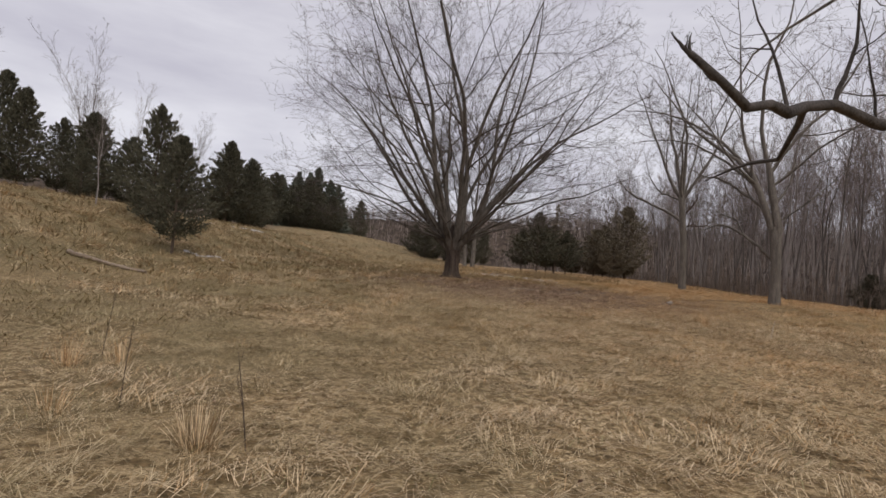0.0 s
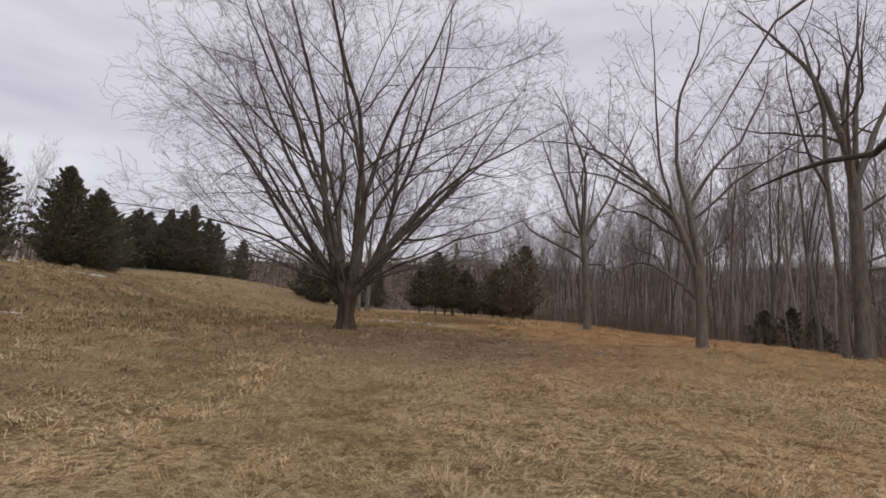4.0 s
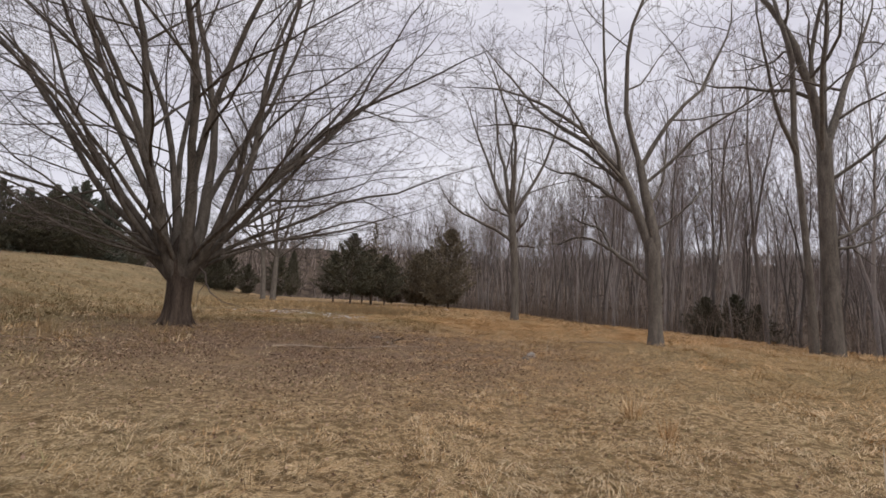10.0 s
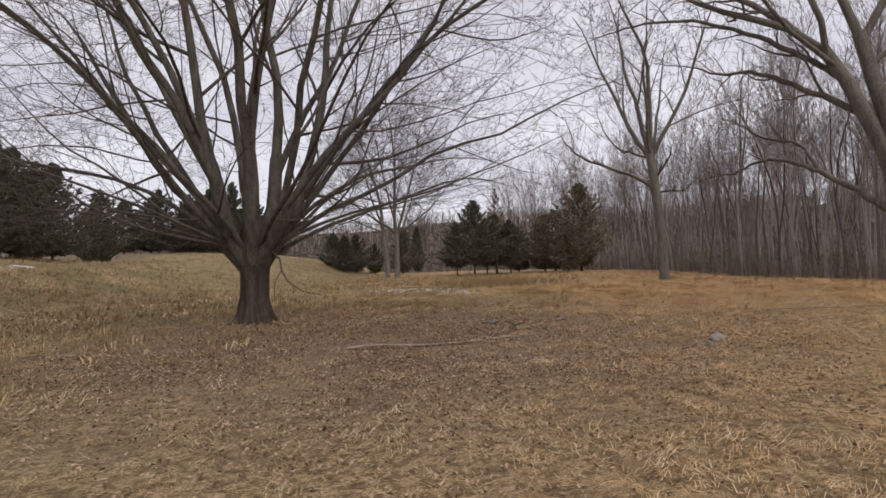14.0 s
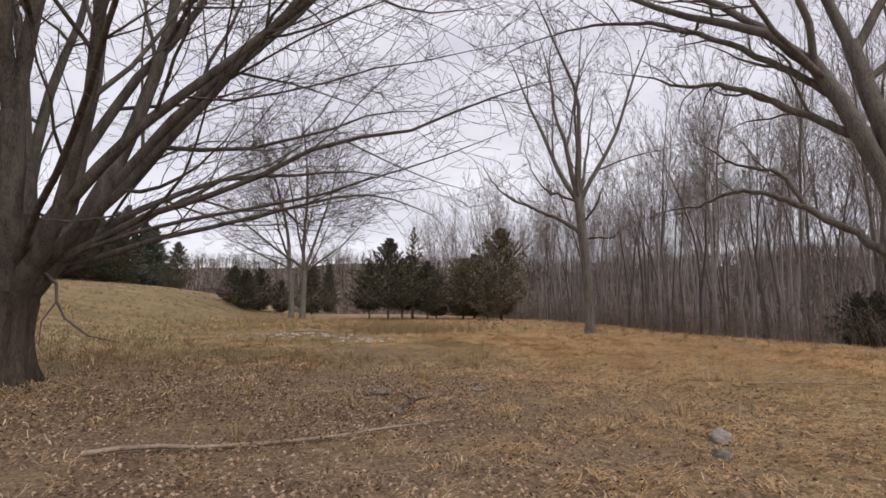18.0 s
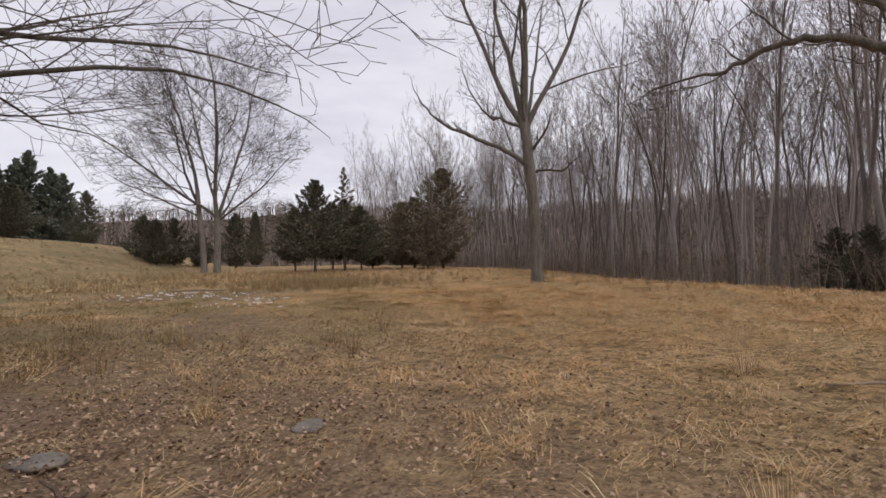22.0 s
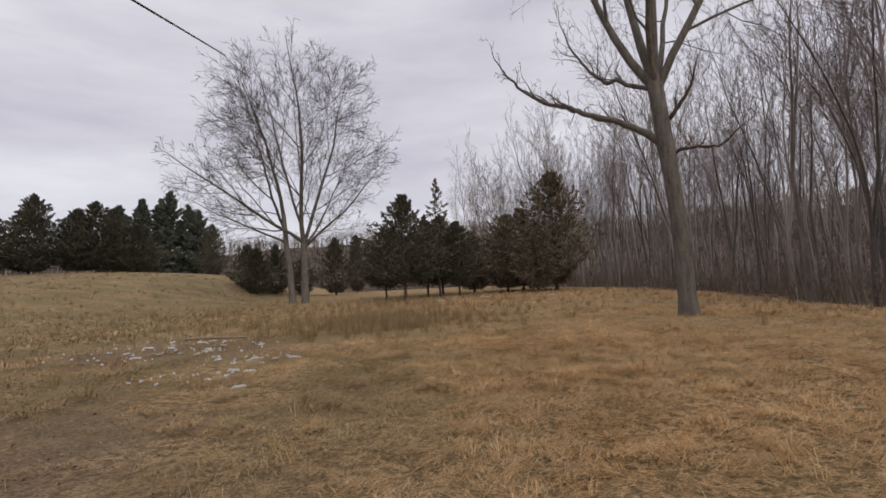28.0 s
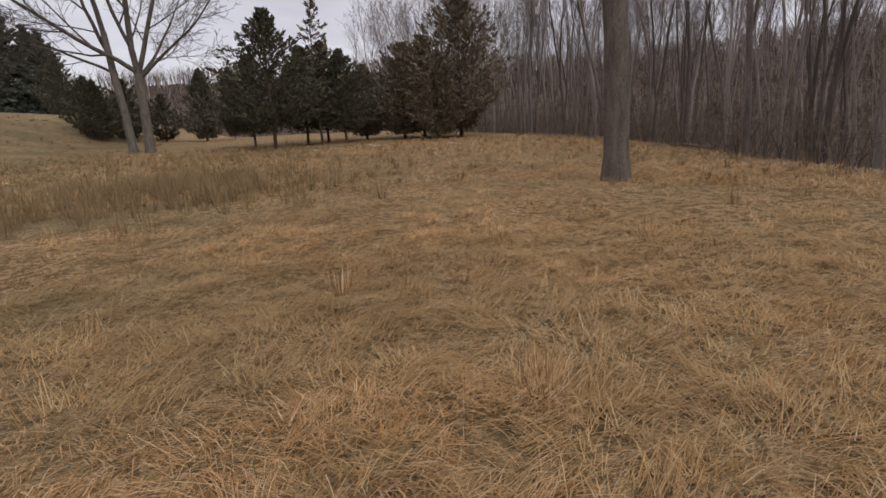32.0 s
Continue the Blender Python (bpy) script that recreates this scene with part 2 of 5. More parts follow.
    field = mix(scalar("MULTIPLY", attribute("litter"), ramp(tex(1.3, 4.0), (0.25, (0.35, 0.35, 0.35)), (0.6, (1, 1, 1)))), field, litter)
    woods = ramp(tex(1.6, 6.0), (0.3, (0.085, 0.062, 0.046)), (0.7, (0.20, 0.15, 0.11)))
    field = mix(attribute("woods"), field, woods)
    hills = ramp(tex(0.35, 9.0, (1, 1, 0.25)), (0.35, (0.034, 0.025, 0.019)), (0.65, (0.115, 0.086, 0.066)))
    field = mix(attribute("hills"), field, hills)
    l.new(field, bsdf.inputs["Base Color"])
    b = n.new("ShaderNodeBump")
    b.inputs["Strength"].default_value, b.inputs["Distance"].default_value = 0.9, 0.06
    l.new(tex(14.0, 6.0, (1, 2, 1), 1.2), b.inputs["Height"])
    l.new(b.outputs["Normal"], bsdf.inputs["Normal"])
    return mat


MEADOW = ground_material()

# ---- mesh helpers ----


def mesh_of(name, verts, loops, sizes, mat, smooth=True, values=None):
    """A mesh from arrays of corners, corner indices and face sizes. values: float attributes by point."""
    me = bpy.data.meshes.new(name)
    verts, loops, sizes = np.asarray(verts, np.float32), np.asarray(loops, np.int32).ravel(), np.asarray(sizes, np.int32)
    me.vertices.add(len(verts))
    me.vertices.foreach_set("co", verts.ravel())
    me.loops.add(len(loops))
    me.loops.foreach_set("vertex_index", loops)
    me.polygons.add(len(sizes))
    me.polygons.foreach_set("loop_start", np.r_[0, np.cumsum(sizes)[:-1]].astype(np.int32))
    me.polygons.foreach_set("loop_total", sizes)
    me.update(calc_edges=True)
    me.polygons.foreach_set("use_smooth", np.full(len(sizes), smooth))
    for key, v in (values or {}).items():
        me.attributes.new(key, "FLOAT", "POINT").data.foreach_set("value", np.asarray(v, np.float32))
    me.materials.append(mat)
    return me


def part(name, me, parent=None, label=""):
    ob = new(name, me)
    if parent:
        ob.parent = parent
    return tagged(ob, label)


def unit(v):
    return v / np.maximum(np.linalg.norm(v, axis=-1, keepdims=True), 1e-9)


def tubes(polys, sides):
    """Round tapering tubes along polylines of (points, radii), all in one set of arrays."""
    verts, loops, count = [], [], 0
    by_len = {}
    for p, r in polys:
        by_len.setdefault(len(p), []).append((p, r))
    turn = np.linspace(0, 2 * np.pi, sides, endpoint=False)
    for k, some in by_len.items():
        P, R = np.array([p for p, _ in some], float), np.array([r for _, r in some], float)
        T = unit(np.gradient(P, axis=1))
        mean = np.abs(unit(P[:, -1] - P[:, 0]))
        ref = np.eye(3)[mean.argmin(1)][:, None, :]
        A = unit(np.cross(T, ref))
        B = np.cross(T, A)
        ring = P[:, :, None] + R[:, :, None, None] * (A[:, :, None] * np.cos(turn)[:, None] + B[:, :, None] * np.sin(turn)[:, None])
        m = len(some)
        verts.append(ring.reshape(-1, 3))
        base = count + (np.arange(m)[:, None, None] * k + np.arange(k - 1)[None, :, None]) * sides
        j = np.arange(sides)[None, None, :]
        nxt = (j + 1) % sides
        quad = np.stack([base + j, base + sides + j, base + sides + nxt, base + nxt], -1)
        loops.append(quad.reshape(-1, 4))
        count += m * k * sides
    return np.concatenate(verts), np.concatenate(loops)


def tube_mesh(name, polys, sides, mat):
    v, q = tubes(polys, sides)
    return mesh_of(name, v, q, np.full(len(q), 4), mat)


def room(p, d, dome):
    """How far a branch can run from p along d before it leaves the round of the crown."""
    cx, cy, cz, wide, above, below = dome
    size = np.array([wide, wide, above if p[2] + 3 * d[2] > cz else below])
    q, e = (p - np.array([cx, cy, cz])) / size, d / size
    a, b, c = e @ e, q @ e, q @ q - 1
    return 0.0 if c >= 0 else (-b + math.sqrt(b * b - a * c)) / a


def grow(out, rng, p, d, length, r, level, spec):
    """One branch and all that springs from it. out gathers (points, radii) by level."""
    k = spec["points"][level]
    pts, dirs = [np.array(p, float)], []
    d = unit(np.array(d, float))
    if "dome" in spec:
        if level > 1 and room(pts[0], d, spec["dome"]) < 0.3:
            return
        length = max(0.3 + 0.3 * rng.random(), min(length, room(pts[0], d, spec["dome"]) * (0.84 + 0.24 * rng.random())))
    for _ in range(k - 1):
        dirs.append(d)
        pts.append(pts[-1] + d * length / (k - 1))
        d = unit(d + rng.normal(0, spec["wander"][level], 3) + np.array([0, 0, spec["up"][level]]))
        if pts[-1][2] < spec.get("floor", -99) and d[2] < 0.12:
            d = unit(np.array([d[0], d[1], 0.12]))
    dirs.append(d)
    s = np.linspace(0, 1, k)
    radii = np.maximum(r * (1 - s * (1 - spec["tip"][level])), spec["thin"])
    out[level].append((np.array(pts), radii))
    if level + 1 >= len(spec["points"]):
        return
    n = spec["number"][level]
    n = max(1, int(round(n * (0.75 + 0.5 * rng.random()) * min(1.3, max(0.5, length / spec["size"][level])))))
    twist = rng.random() * 6.28
    for i in range(n):
        t = spec["from"][level] + (1 - spec["from"][level]) * (i + rng.random()) / n
        f = t * (k - 1)
        a = min(int(f), k - 2)
        q = pts[a] + (pts[a + 1] - pts[a]) * (f - a)
        ax = dirs[a]
        side = unit(np.cross(ax, [0.31, 0.17, 0.93] if abs(ax[2]) < 0.9 else [1, 0, 0]))
        other = np.cross(ax, side)
        twist += 2.4 + rng.normal(0, 0.5)
        ang = radians(spec["angle"][level] * (0.7 + 0.6 * rng.random()))
        way = ax * math.cos(ang) + (side * math.cos(twist) + other * math.sin(twist)) * math.sin(ang)
        way = way + np.array([0, 0, spec["lift"][level]])
        if "outward" in spec:
            flat = np.array([q[0], q[1], 0.0])
            way = way + spec["outward"][level] * flat / max(1.0, np.linalg.norm(flat))
        cl = length * spec["share"][level] * (0.6 + 0.7 * rng.random()) * (1.15 - 0.65 * t)
        cr = (r * (1 - t * (1 - spec["tip"][level]))) * spec["thick"][level] * (0.7 + 0.5 * rng.random())
        grow(out, rng, q, way, cl, max(cr, spec["thin"]), level + 1, spec)


def levels(spec):
    return [[] for _ in spec["points"]]


# ---- the lie of the land ----


def soft(v):
    return np.logaddexp(0, v)


EDGE_Y = (-40, 0, 20, 36, 50, 62, 75, 90, 110, 130, 170)
EDGE_X = (40, 33, 29.5, 29, 30, 33, 33.5, 30.5, 25, 18, 8)


def edge(y):
    """Where the meadow ends and the wood begins."""
    return np.interp(y, EDGE_Y, EDGE_X)


def height(x, y):
    """The meadow rises gently ahead and steeply to the hill on the west; wooded ridges close it all round."""
    x, y = np.asarray(x, float), np.asarray(y, float)
    z = 0.045 * np.clip(y, -60, 400)
    hill = 0.852 * soft((-12.5 + 0.157 * (y - 25) - np.maximum(x, -75)) / 1.77)
    z = z + 4.84 * (1 - np.exp(-hill / 4.84))
    z = z - 2.17 * np.exp(-((x + 35.9) ** 2 + (y - 70.7) ** 2) / 366)
    z = z + 0.22 * np.exp(-((x - 25) ** 2 + (y - 31) ** 2) / 162)
    z = z + 0.30 * np.exp(-(x**2 + (y - 31) ** 2) / 72)
    z = z + 0.25 * np.exp(-((x - 17) ** 2 + (y - 26) ** 2) / 12)
    z = z - 0.36 * soft((np.minimum(x, 110) - 44) / 6)
    z = z - 0.8 * soft((np.minimum(y, 210) - 118 - 0.8 * np.maximum(0, -x - 10)) / 8)
    z = z - 2.6 * (1 - np.exp(-0.10 * soft((x - edge(y) - 0.6) / 1.2)))
    far = np.hypot(x - 10, y - 35)
    az = np.arctan2(x - 10, y - 35)
    top = 31 + 3 * np.sin(az * 3 + 0.6) + 2 * np.sin(az * 7 + 1) + 0.8 * np.sin(az * 23)
    rise = np.clip((far - 150) / 120, 0, 1)
    rise = rise * rise * (3 - 2 * rise)
    z = z * (1 - rise) + top * rise
    fall = np.clip((far - 285) / 400, 0, 1)
    return z - fall * (top + 12)


def rusty(x, y):
    """The grass turns from straw to rust on the way ahead and to the east."""
    return np.clip(0.12 + (y - 6) / 42 + (x - 6) / 60, 0.08, 1) * np.clip(0.5 + (x + 2) / 12, 0.15, 1)


def litter_at(x, y):
    return np.maximum(np.exp(-(((x - 4.8) / 8.2) ** 2 + ((y - 26.7) / 7.3) ** 2) ** 1.5), np.maximum(0.95 * np.exp(-(((x - 5.0) / 3.6) ** 2 + ((y - 47.8) / 3.0) ** 2)), 0.7 * np.exp(-(((x - 7.0) / 4.0) ** 2 + ((y - 36.5) / 4.0) ** 2))))


def olive_at(x, y):
    """Where green still shows through: below the hill, about the walnut and before the far weeds."""
    w = 0.85 / (1 + np.exp(np.clip((x - 0.5) / 2.5, -40, 40))) + 0.7 * np.exp(-((x + 2) ** 2 + (y - 60) ** 2) / 900) + 1.0 * np.exp(-(((x - 5) / 6.5) ** 2 + ((y - 42) / 8) ** 2)) + 0.6 * np.exp(-(((x - 18) / 7) ** 2 + ((y - 21) / 5) ** 2))
    return np.clip(w, 0, 1)


def make_ground():
    rings = np.r_[0, np.geomspace(0.6, 1500, 190)]
    turns = np.linspace(0, 2 * np.pi, 260, endpoint=False)
    cx, cy = 8.0, 24.0
    X = cx + rings[:, None] * np.sin(turns)
    Y = cy + rings[:, None] * np.cos(turns)
    Z = height(X, Y)
    bumps = np.array([[noise.noise(Vector((x * 0.35, y * 0.35, 3))) * 0.07 + noise.noise(Vector((x * 1.3, y * 1.3, 7))) * 0.03 for x, y in zip(a, b)] for a, b in zip(X, Y)])
    Z = Z + bumps * (rings[:, None] < 90)
    nr, nt = X.shape
    i, j = np.meshgrid(np.arange(nr - 1), np.arange(nt), indexing="ij")
    k = (j + 1) % nt
    quads = np.stack([i * nt + j, i * nt + k, (i + 1) * nt + k, (i + 1) * nt + j], -1).reshape(-1, 4)
    x, y = X.ravel(), Y.ravel()
    woods = np.clip((x - edge(y) + 2.0) / 3.0, 0, 1)
    woods = np.maximum(woods, np.clip((-34 - x + 0.1 * y) / 6, 0, 1) * 0.7)
    hills = np.clip((np.hypot(x - 10, y - 35) - 140) / 40, 0, 1)
    litter = litter_at(x, y)
    green = olive_at(x, y)
    me = mesh_of("ground", np.stack([x, y, Z.ravel()], -1), quads, np.full(len(quads), 4), MEADOW, values={"woods": woods, "hills": hills, "litter": litter, "green": green, "rust": rusty(x, y)})
    return tagged(new("ground", me), "dry winter meadow with leaf litter, wooded ridges all round", "ground", kind="structure")


make_ground()


def on_ground(x, y, sink=0.0):
    return float(height(x, y)) - sink


def tree_at(name, x, y, label, category, group="", turn=0.0, sink=0.05):
    root = new(name)
    root.empty_display_size = 0.3
    root.matrix_world = pose(x, y, on_ground(x, y, sink), 0, 0, turn)
    return tagged(root, label, category, group)


def trunk_poly(h, r0, r1, flare=1.5, lean=(0, 0), k=9, wander=0.0, rng=None):
    z = np.linspace(0, 1, k) ** 1.4 * h
    p = np.stack([lean[0] * z, lean[1] * z, z - 0.15 * (z == 0)], -1)
    if wander:
        p[1:, :2] += np.cumsum(rng.normal(0, wander, (k - 1, 2)), 0)
    r = r0 + (r1 - r0) * z / h + r0 * (flare - 1) * np.exp(-z / (r0 * 1.1))
    return p, r


# ---- the great maple ----
MAPLE = dict(points=(12, 8, 6, 4, 3), wander=(0.085, 0.11, 0.12, 0.13, 0.15), up=(0.012, 0.02, 0.03, 0.04, 0.04), tip=(0.10, 0.16, 0.28, 0.4, 0.5), number=(7.4, 5.6, 4.2, 2.9), outward=(0.30, 0.2, 0.1, 0.05),
             size=(12, 4.6, 2.0, 1.0), angle=(52, 46, 44, 42), share=(0.50, 0.50, 0.52, 0.55), thick=(0.42, 0.44, 0.5, 0.6), lift=(0.0, 0.03, 0.05, 0.05), thin=0.0048, floor=3.6, dome=(-0.3, 0.8, 8.6, 11.4, 13.5, 11.5))
MAPLE["from"] = (0.10, 0.12, 0.12, 0.1)


def bare_tree(root, stems, spec, bark, twig, rng, trunks, sides=(10, 6, 4, 3, 3), trunk_sides=18, limb_name="limb"):
    """Trunks, then each great limb as a part of its own with the twigs that it carries."""
    for t in trunks:
        part("trunk", tube_mesh("trunk", [t], trunk_sides, bark), root)
    for p, d, length, r in stems:
        out = levels(spec)
        grow(out, rng, p, d, length, r, 0, spec)
        v, q = tubes(out[0], sides[0])
        v2, q2 = tubes(out[1], sides[1]) if out[1] else (np.zeros((0, 3)), np.zeros((0, 4), int))
        allq = np.concatenate([q, q2 + len(v)])
        limb = part(limb_name, mesh_of("limb", np.concatenate([v, v2]), allq, np.full(len(allq), 4), bark), root)
        vs, qs, c = [], [], 0
        for lev in range(2, len(out)):
            if out[lev]:
                v, q = tubes(out[lev], sides[lev])
                vs.append(v), qs.append(q + c)
                c += len(v)
        if vs:
            qs = np.concatenate(qs)
            part("twig_spray", mesh_of("twig_spray", np.concatenate(vs), qs, np.full(len(qs), 4), twig), limb, "fine bare twigs")["kind"] = "stuff"


def aim(azimuth, tilt):
    """A direction by compass azimuth (from +y, clockwise) and tilt from upright, in degrees."""
    a, t = radians(azimuth), radians(tilt)
    return np.array([math.sin(a) * math.sin(t), math.cos(a) * math.sin(t), math.cos(t)])


def furrowed_trunk(root, poly, seed, bark, rows=46, turns=64):
    """A trunk with buttresses, hollows and ridges of bark as real relief."""
    P, R = poly
    s = np.linspace(0, len(P) - 1, rows)
    C = np.stack([np.interp(s, np.arange(len(P)), P[:, k]) for k in range(3)], -1)
    rad = np.interp(s, np.arange(len(P)), R)
    a = np.linspace(0, 2 * np.pi, turns, endpoint=False)
    v = np.zeros((rows, turns, 3))
    for i in range(rows):
        low = math.exp(-max(C[i, 2], 0) / 0.45)
        for j in range(turns):
            n = noise.noise(Vector((math.cos(a[j]) * 1.4, math.sin(a[j]) * 1.4, C[i, 2] * 0.7 + seed))) * 0.16
            n += abs(noise.noise(Vector((math.cos(a[j]) * 5.5, math.sin(a[j]) * 5.5, C[i, 2] * 1.6 + seed)))) * -0.13
            n += noise.noise(Vector((math.cos(a[j]) * 12, math.sin(a[j]) * 12, C[i, 2] * 4 + seed))) * 0.035
            n += 0.10 * low * math.sin(5 * a[j] + seed) + 0.05 * math.sin(7 * a[j] + 0.8 * C[i, 2])
            r = rad[i] * (1.04 + n)
            v[i, j] = C[i] + (r * math.cos(a[j]), r * math.sin(a[j]), 0)
    i, j = np.meshgrid(np.arange(rows - 1), np.arange(turns), indexing="ij")
    k = (j + 1) % turns
    q = np.stack([i * turns + j, i * turns + k, (i + 1) * turns + k, (i + 1) * turns + j], -1).reshape(-1, 4)
    part("trunk", mesh_of("trunk", v.reshape(-1, 3), q, np.full(len(q), 4), bark), root)


def make_maple():
    rng = np.random.default_rng(11)
    root = tree_at("maple_tree", 0.66, 29.7, "large bare maple with a stout trunk and many fanning limbs", "tree", sink=0.0)
    trunk = (np.array([(0, 0, -0.2), (0, 0, 0.05), (0.0, 0, 0.3), (0.01, 0, 0.7), (0.02, 0, 1.2), (0.02, 0, 1.65), (0.03, 0, 2.05), (0.03, 0, 2.5), (0.03, 0, 3.0)], float), np.array([0.54, 0.47, 0.42, 0.395, 0.39, 0.42, 0.49, 0.42, 0.2]))
    stems = []
    # great limbs that leave the stout fork at different heights, each of which soon forks again
    for azimuth, tilt, reach, r, z, forks in ((35, 6, 3.0, 0.235, 2.1, ((10, 7, 17, 0.165), (60, 17, 14, 0.12))),
                                              (88, 20, 2.4, 0.225, 1.95, ((70, 11, 16.5, 0.15), (100, 29, 13, 0.13))),
                                              (128, 30, 1.9, 0.185, 1.85, ((120, 38, 12, 0.115), (140, 22, 14, 0.12))),
                                              (172, 9, 3.0, 0.225, 2.0, ((190, 13, 15.5, 0.15), (150, 5, 17, 0.14))),
                                              (218, 20, 2.3, 0.19, 1.9, ((212, 25, 13, 0.12), (232, 12, 15.5, 0.13))),
                                              (262, 13, 2.9, 0.235, 2.0, ((255, 8, 17, 0.16), (272, 22, 14, 0.13))),
                                              (288, 33, 2.3, 0.205, 1.85, ((282, 40, 12.5, 0.13), (300, 24, 14, 0.12))),
                                              (330, 14, 2.5, 0.20, 2.0, ((345, 22, 13.5, 0.125), (315, 9, 16, 0.135)))):
        p0 = aim(azimuth, 64) * 0.24 + (0, 0, z - 0.4)
        d0 = aim(azimuth, tilt + 13)
        p1 = p0 + d0 * reach * 0.5 + rng.normal(0, 0.06, 3)
        p2 = p1 + aim(azimuth + rng.normal(0, 10), tilt) * reach * 0.5
        r *= 0.88
        part("limb", tube_mesh("limb", [(np.array([p0, (p0 + p1) / 2 + rng.normal(0, 0.03, 3), p1, (p1 + p2) / 2 + rng.normal(0, 0.03, 3), p2, p2 + aim(azimuth, tilt) * 0.3]), np.array([r * 1.25, r * 1.08, r, r * 0.95, r * 0.88, r * 0.5]))], 14, MAPLE_BARK), root)
        for k, (fa, ft, fl, fr) in enumerate(forks):
            stems.append((p2 - aim(azimuth, tilt) * (0.1 + 0.55 * k), aim(fa, ft * 1.15 + 3), fl, fr * 0.93))
    bare_tree(root, stems, MAPLE, MAPLE_BARK, TWIG, rng, [])
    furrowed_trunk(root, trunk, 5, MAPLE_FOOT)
    # outer limbs that rise from the fork, then arch over and run out level
    ARCH = dict(MAPLE, up=(-0.035, 0.015, 0.03, 0.04, 0.04), number=(8.5, 5.2, 3.8, 2.6), share=(0.38, 0.45, 0.5, 0.55))
    arch = []
    for azimuth, tilt, length, r, z in ((84, 34, 13, 0.13, 2.4), (108, 40, 12.5, 0.12, 2.1), (270, 36, 13.5, 0.13, 2.3), (244, 42, 12, 0.105, 2.1), (200, 45, 10.5, 0.095, 2.2), (94, 54, 12, 0.095, 2.2), (280, 54, 12.0, 0.09, 2.3), (150, 54, 10, 0.08, 2.2), (46, 48, 14, 0.10, 2.3), (26, 56, 12.5, 0.085, 2.2), (66, 60, 12.5, 0.08, 2.1), (335, 54, 9.5, 0.075, 2.3)):
        arch.append((aim(azimuth, 65) * 0.34 + (0, 0, z - 0.45), aim(azimuth, tilt), length, r * 0.85))
    bare_tree(root, arch, ARCH, MAPLE_BARK, TWIG, rng, [])
    # thin low branches that sag outwards and turn up at their ends
    SAG = dict(ARCH, floor=2.9, up=(0.012, 0.02, 0.04, 0.04, 0.03), number=(10, 5.5, 4.0, 3.0))
    bare_tree(root, [(aim(z, 70) * 0.38 + (0, 0, 1.95), aim(z, t), n, 0.05) for z, t, n in ((95, 66, 9.5), (265, 66, 10), (285, 72, 10), (240, 68, 9.5), (330, 68, 8), (255, 77, 9.0))], SAG, MAPLE_BARK, TWIG, rng, [])
    # root flares
    for azimuth in (10, 70, 125, 190, 245, 310):
        d = aim(azimuth, 90)
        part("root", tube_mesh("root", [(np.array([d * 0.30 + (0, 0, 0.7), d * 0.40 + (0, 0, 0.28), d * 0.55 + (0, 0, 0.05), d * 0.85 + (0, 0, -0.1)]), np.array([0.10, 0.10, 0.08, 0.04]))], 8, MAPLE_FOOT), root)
    # a broken hanging branch near the fork
    hang = [np.array([0.48, -0.15, 2.0]), np.array([0.75, -0.2, 1.75]), np.array([0.80, -0.25, 1.45]), np.array([0.95, -0.25, 1.15]), np.array([1.35, -0.3, 0.85]), np.array([1.9, -0.35, 0.72])]
    part("hanging_branch", tube_mesh("hanging_branch", [(np.array(hang), np.array([0.035, 0.03, 0.026, 0.02, 0.014, 0.008])), (np.array([hang[2], hang[2] + (-0.2, 0, -0.35), hang[2] + (-0.22, 0.05, -0.8)]), np.array([0.016, 0.012, 0.006]))], 5, TWIG), root, "broken dead branch hanging from the fork")


make_maple()

# ---- the other large bare trees of the meadow ----
WALNUT = dict(points=(11, 7, 5, 4, 3), wander=(0.12, 0.18, 0.21, 0.22, 0.25), up=(0.025, 0.04, 0.03, 0.02, 0.0), tip=(0.14, 0.2, 0.3, 0.4, 0.5), number=(7, 5.6, 4.4, 3.0),
              size=(11, 4.2, 2.0, 1.0), angle=(52, 50, 50, 48), share=(0.48, 0.46, 0.5, 0.55), thick=(0.46, 0.46, 0.5, 0.6), lift=(0.1, 0.05, 0.02, 0.0), thin=0.006)
WALNUT["floor"] = 3.6
WALNUT["from"] = (0.15, 0.15, 0.15, 0.1)


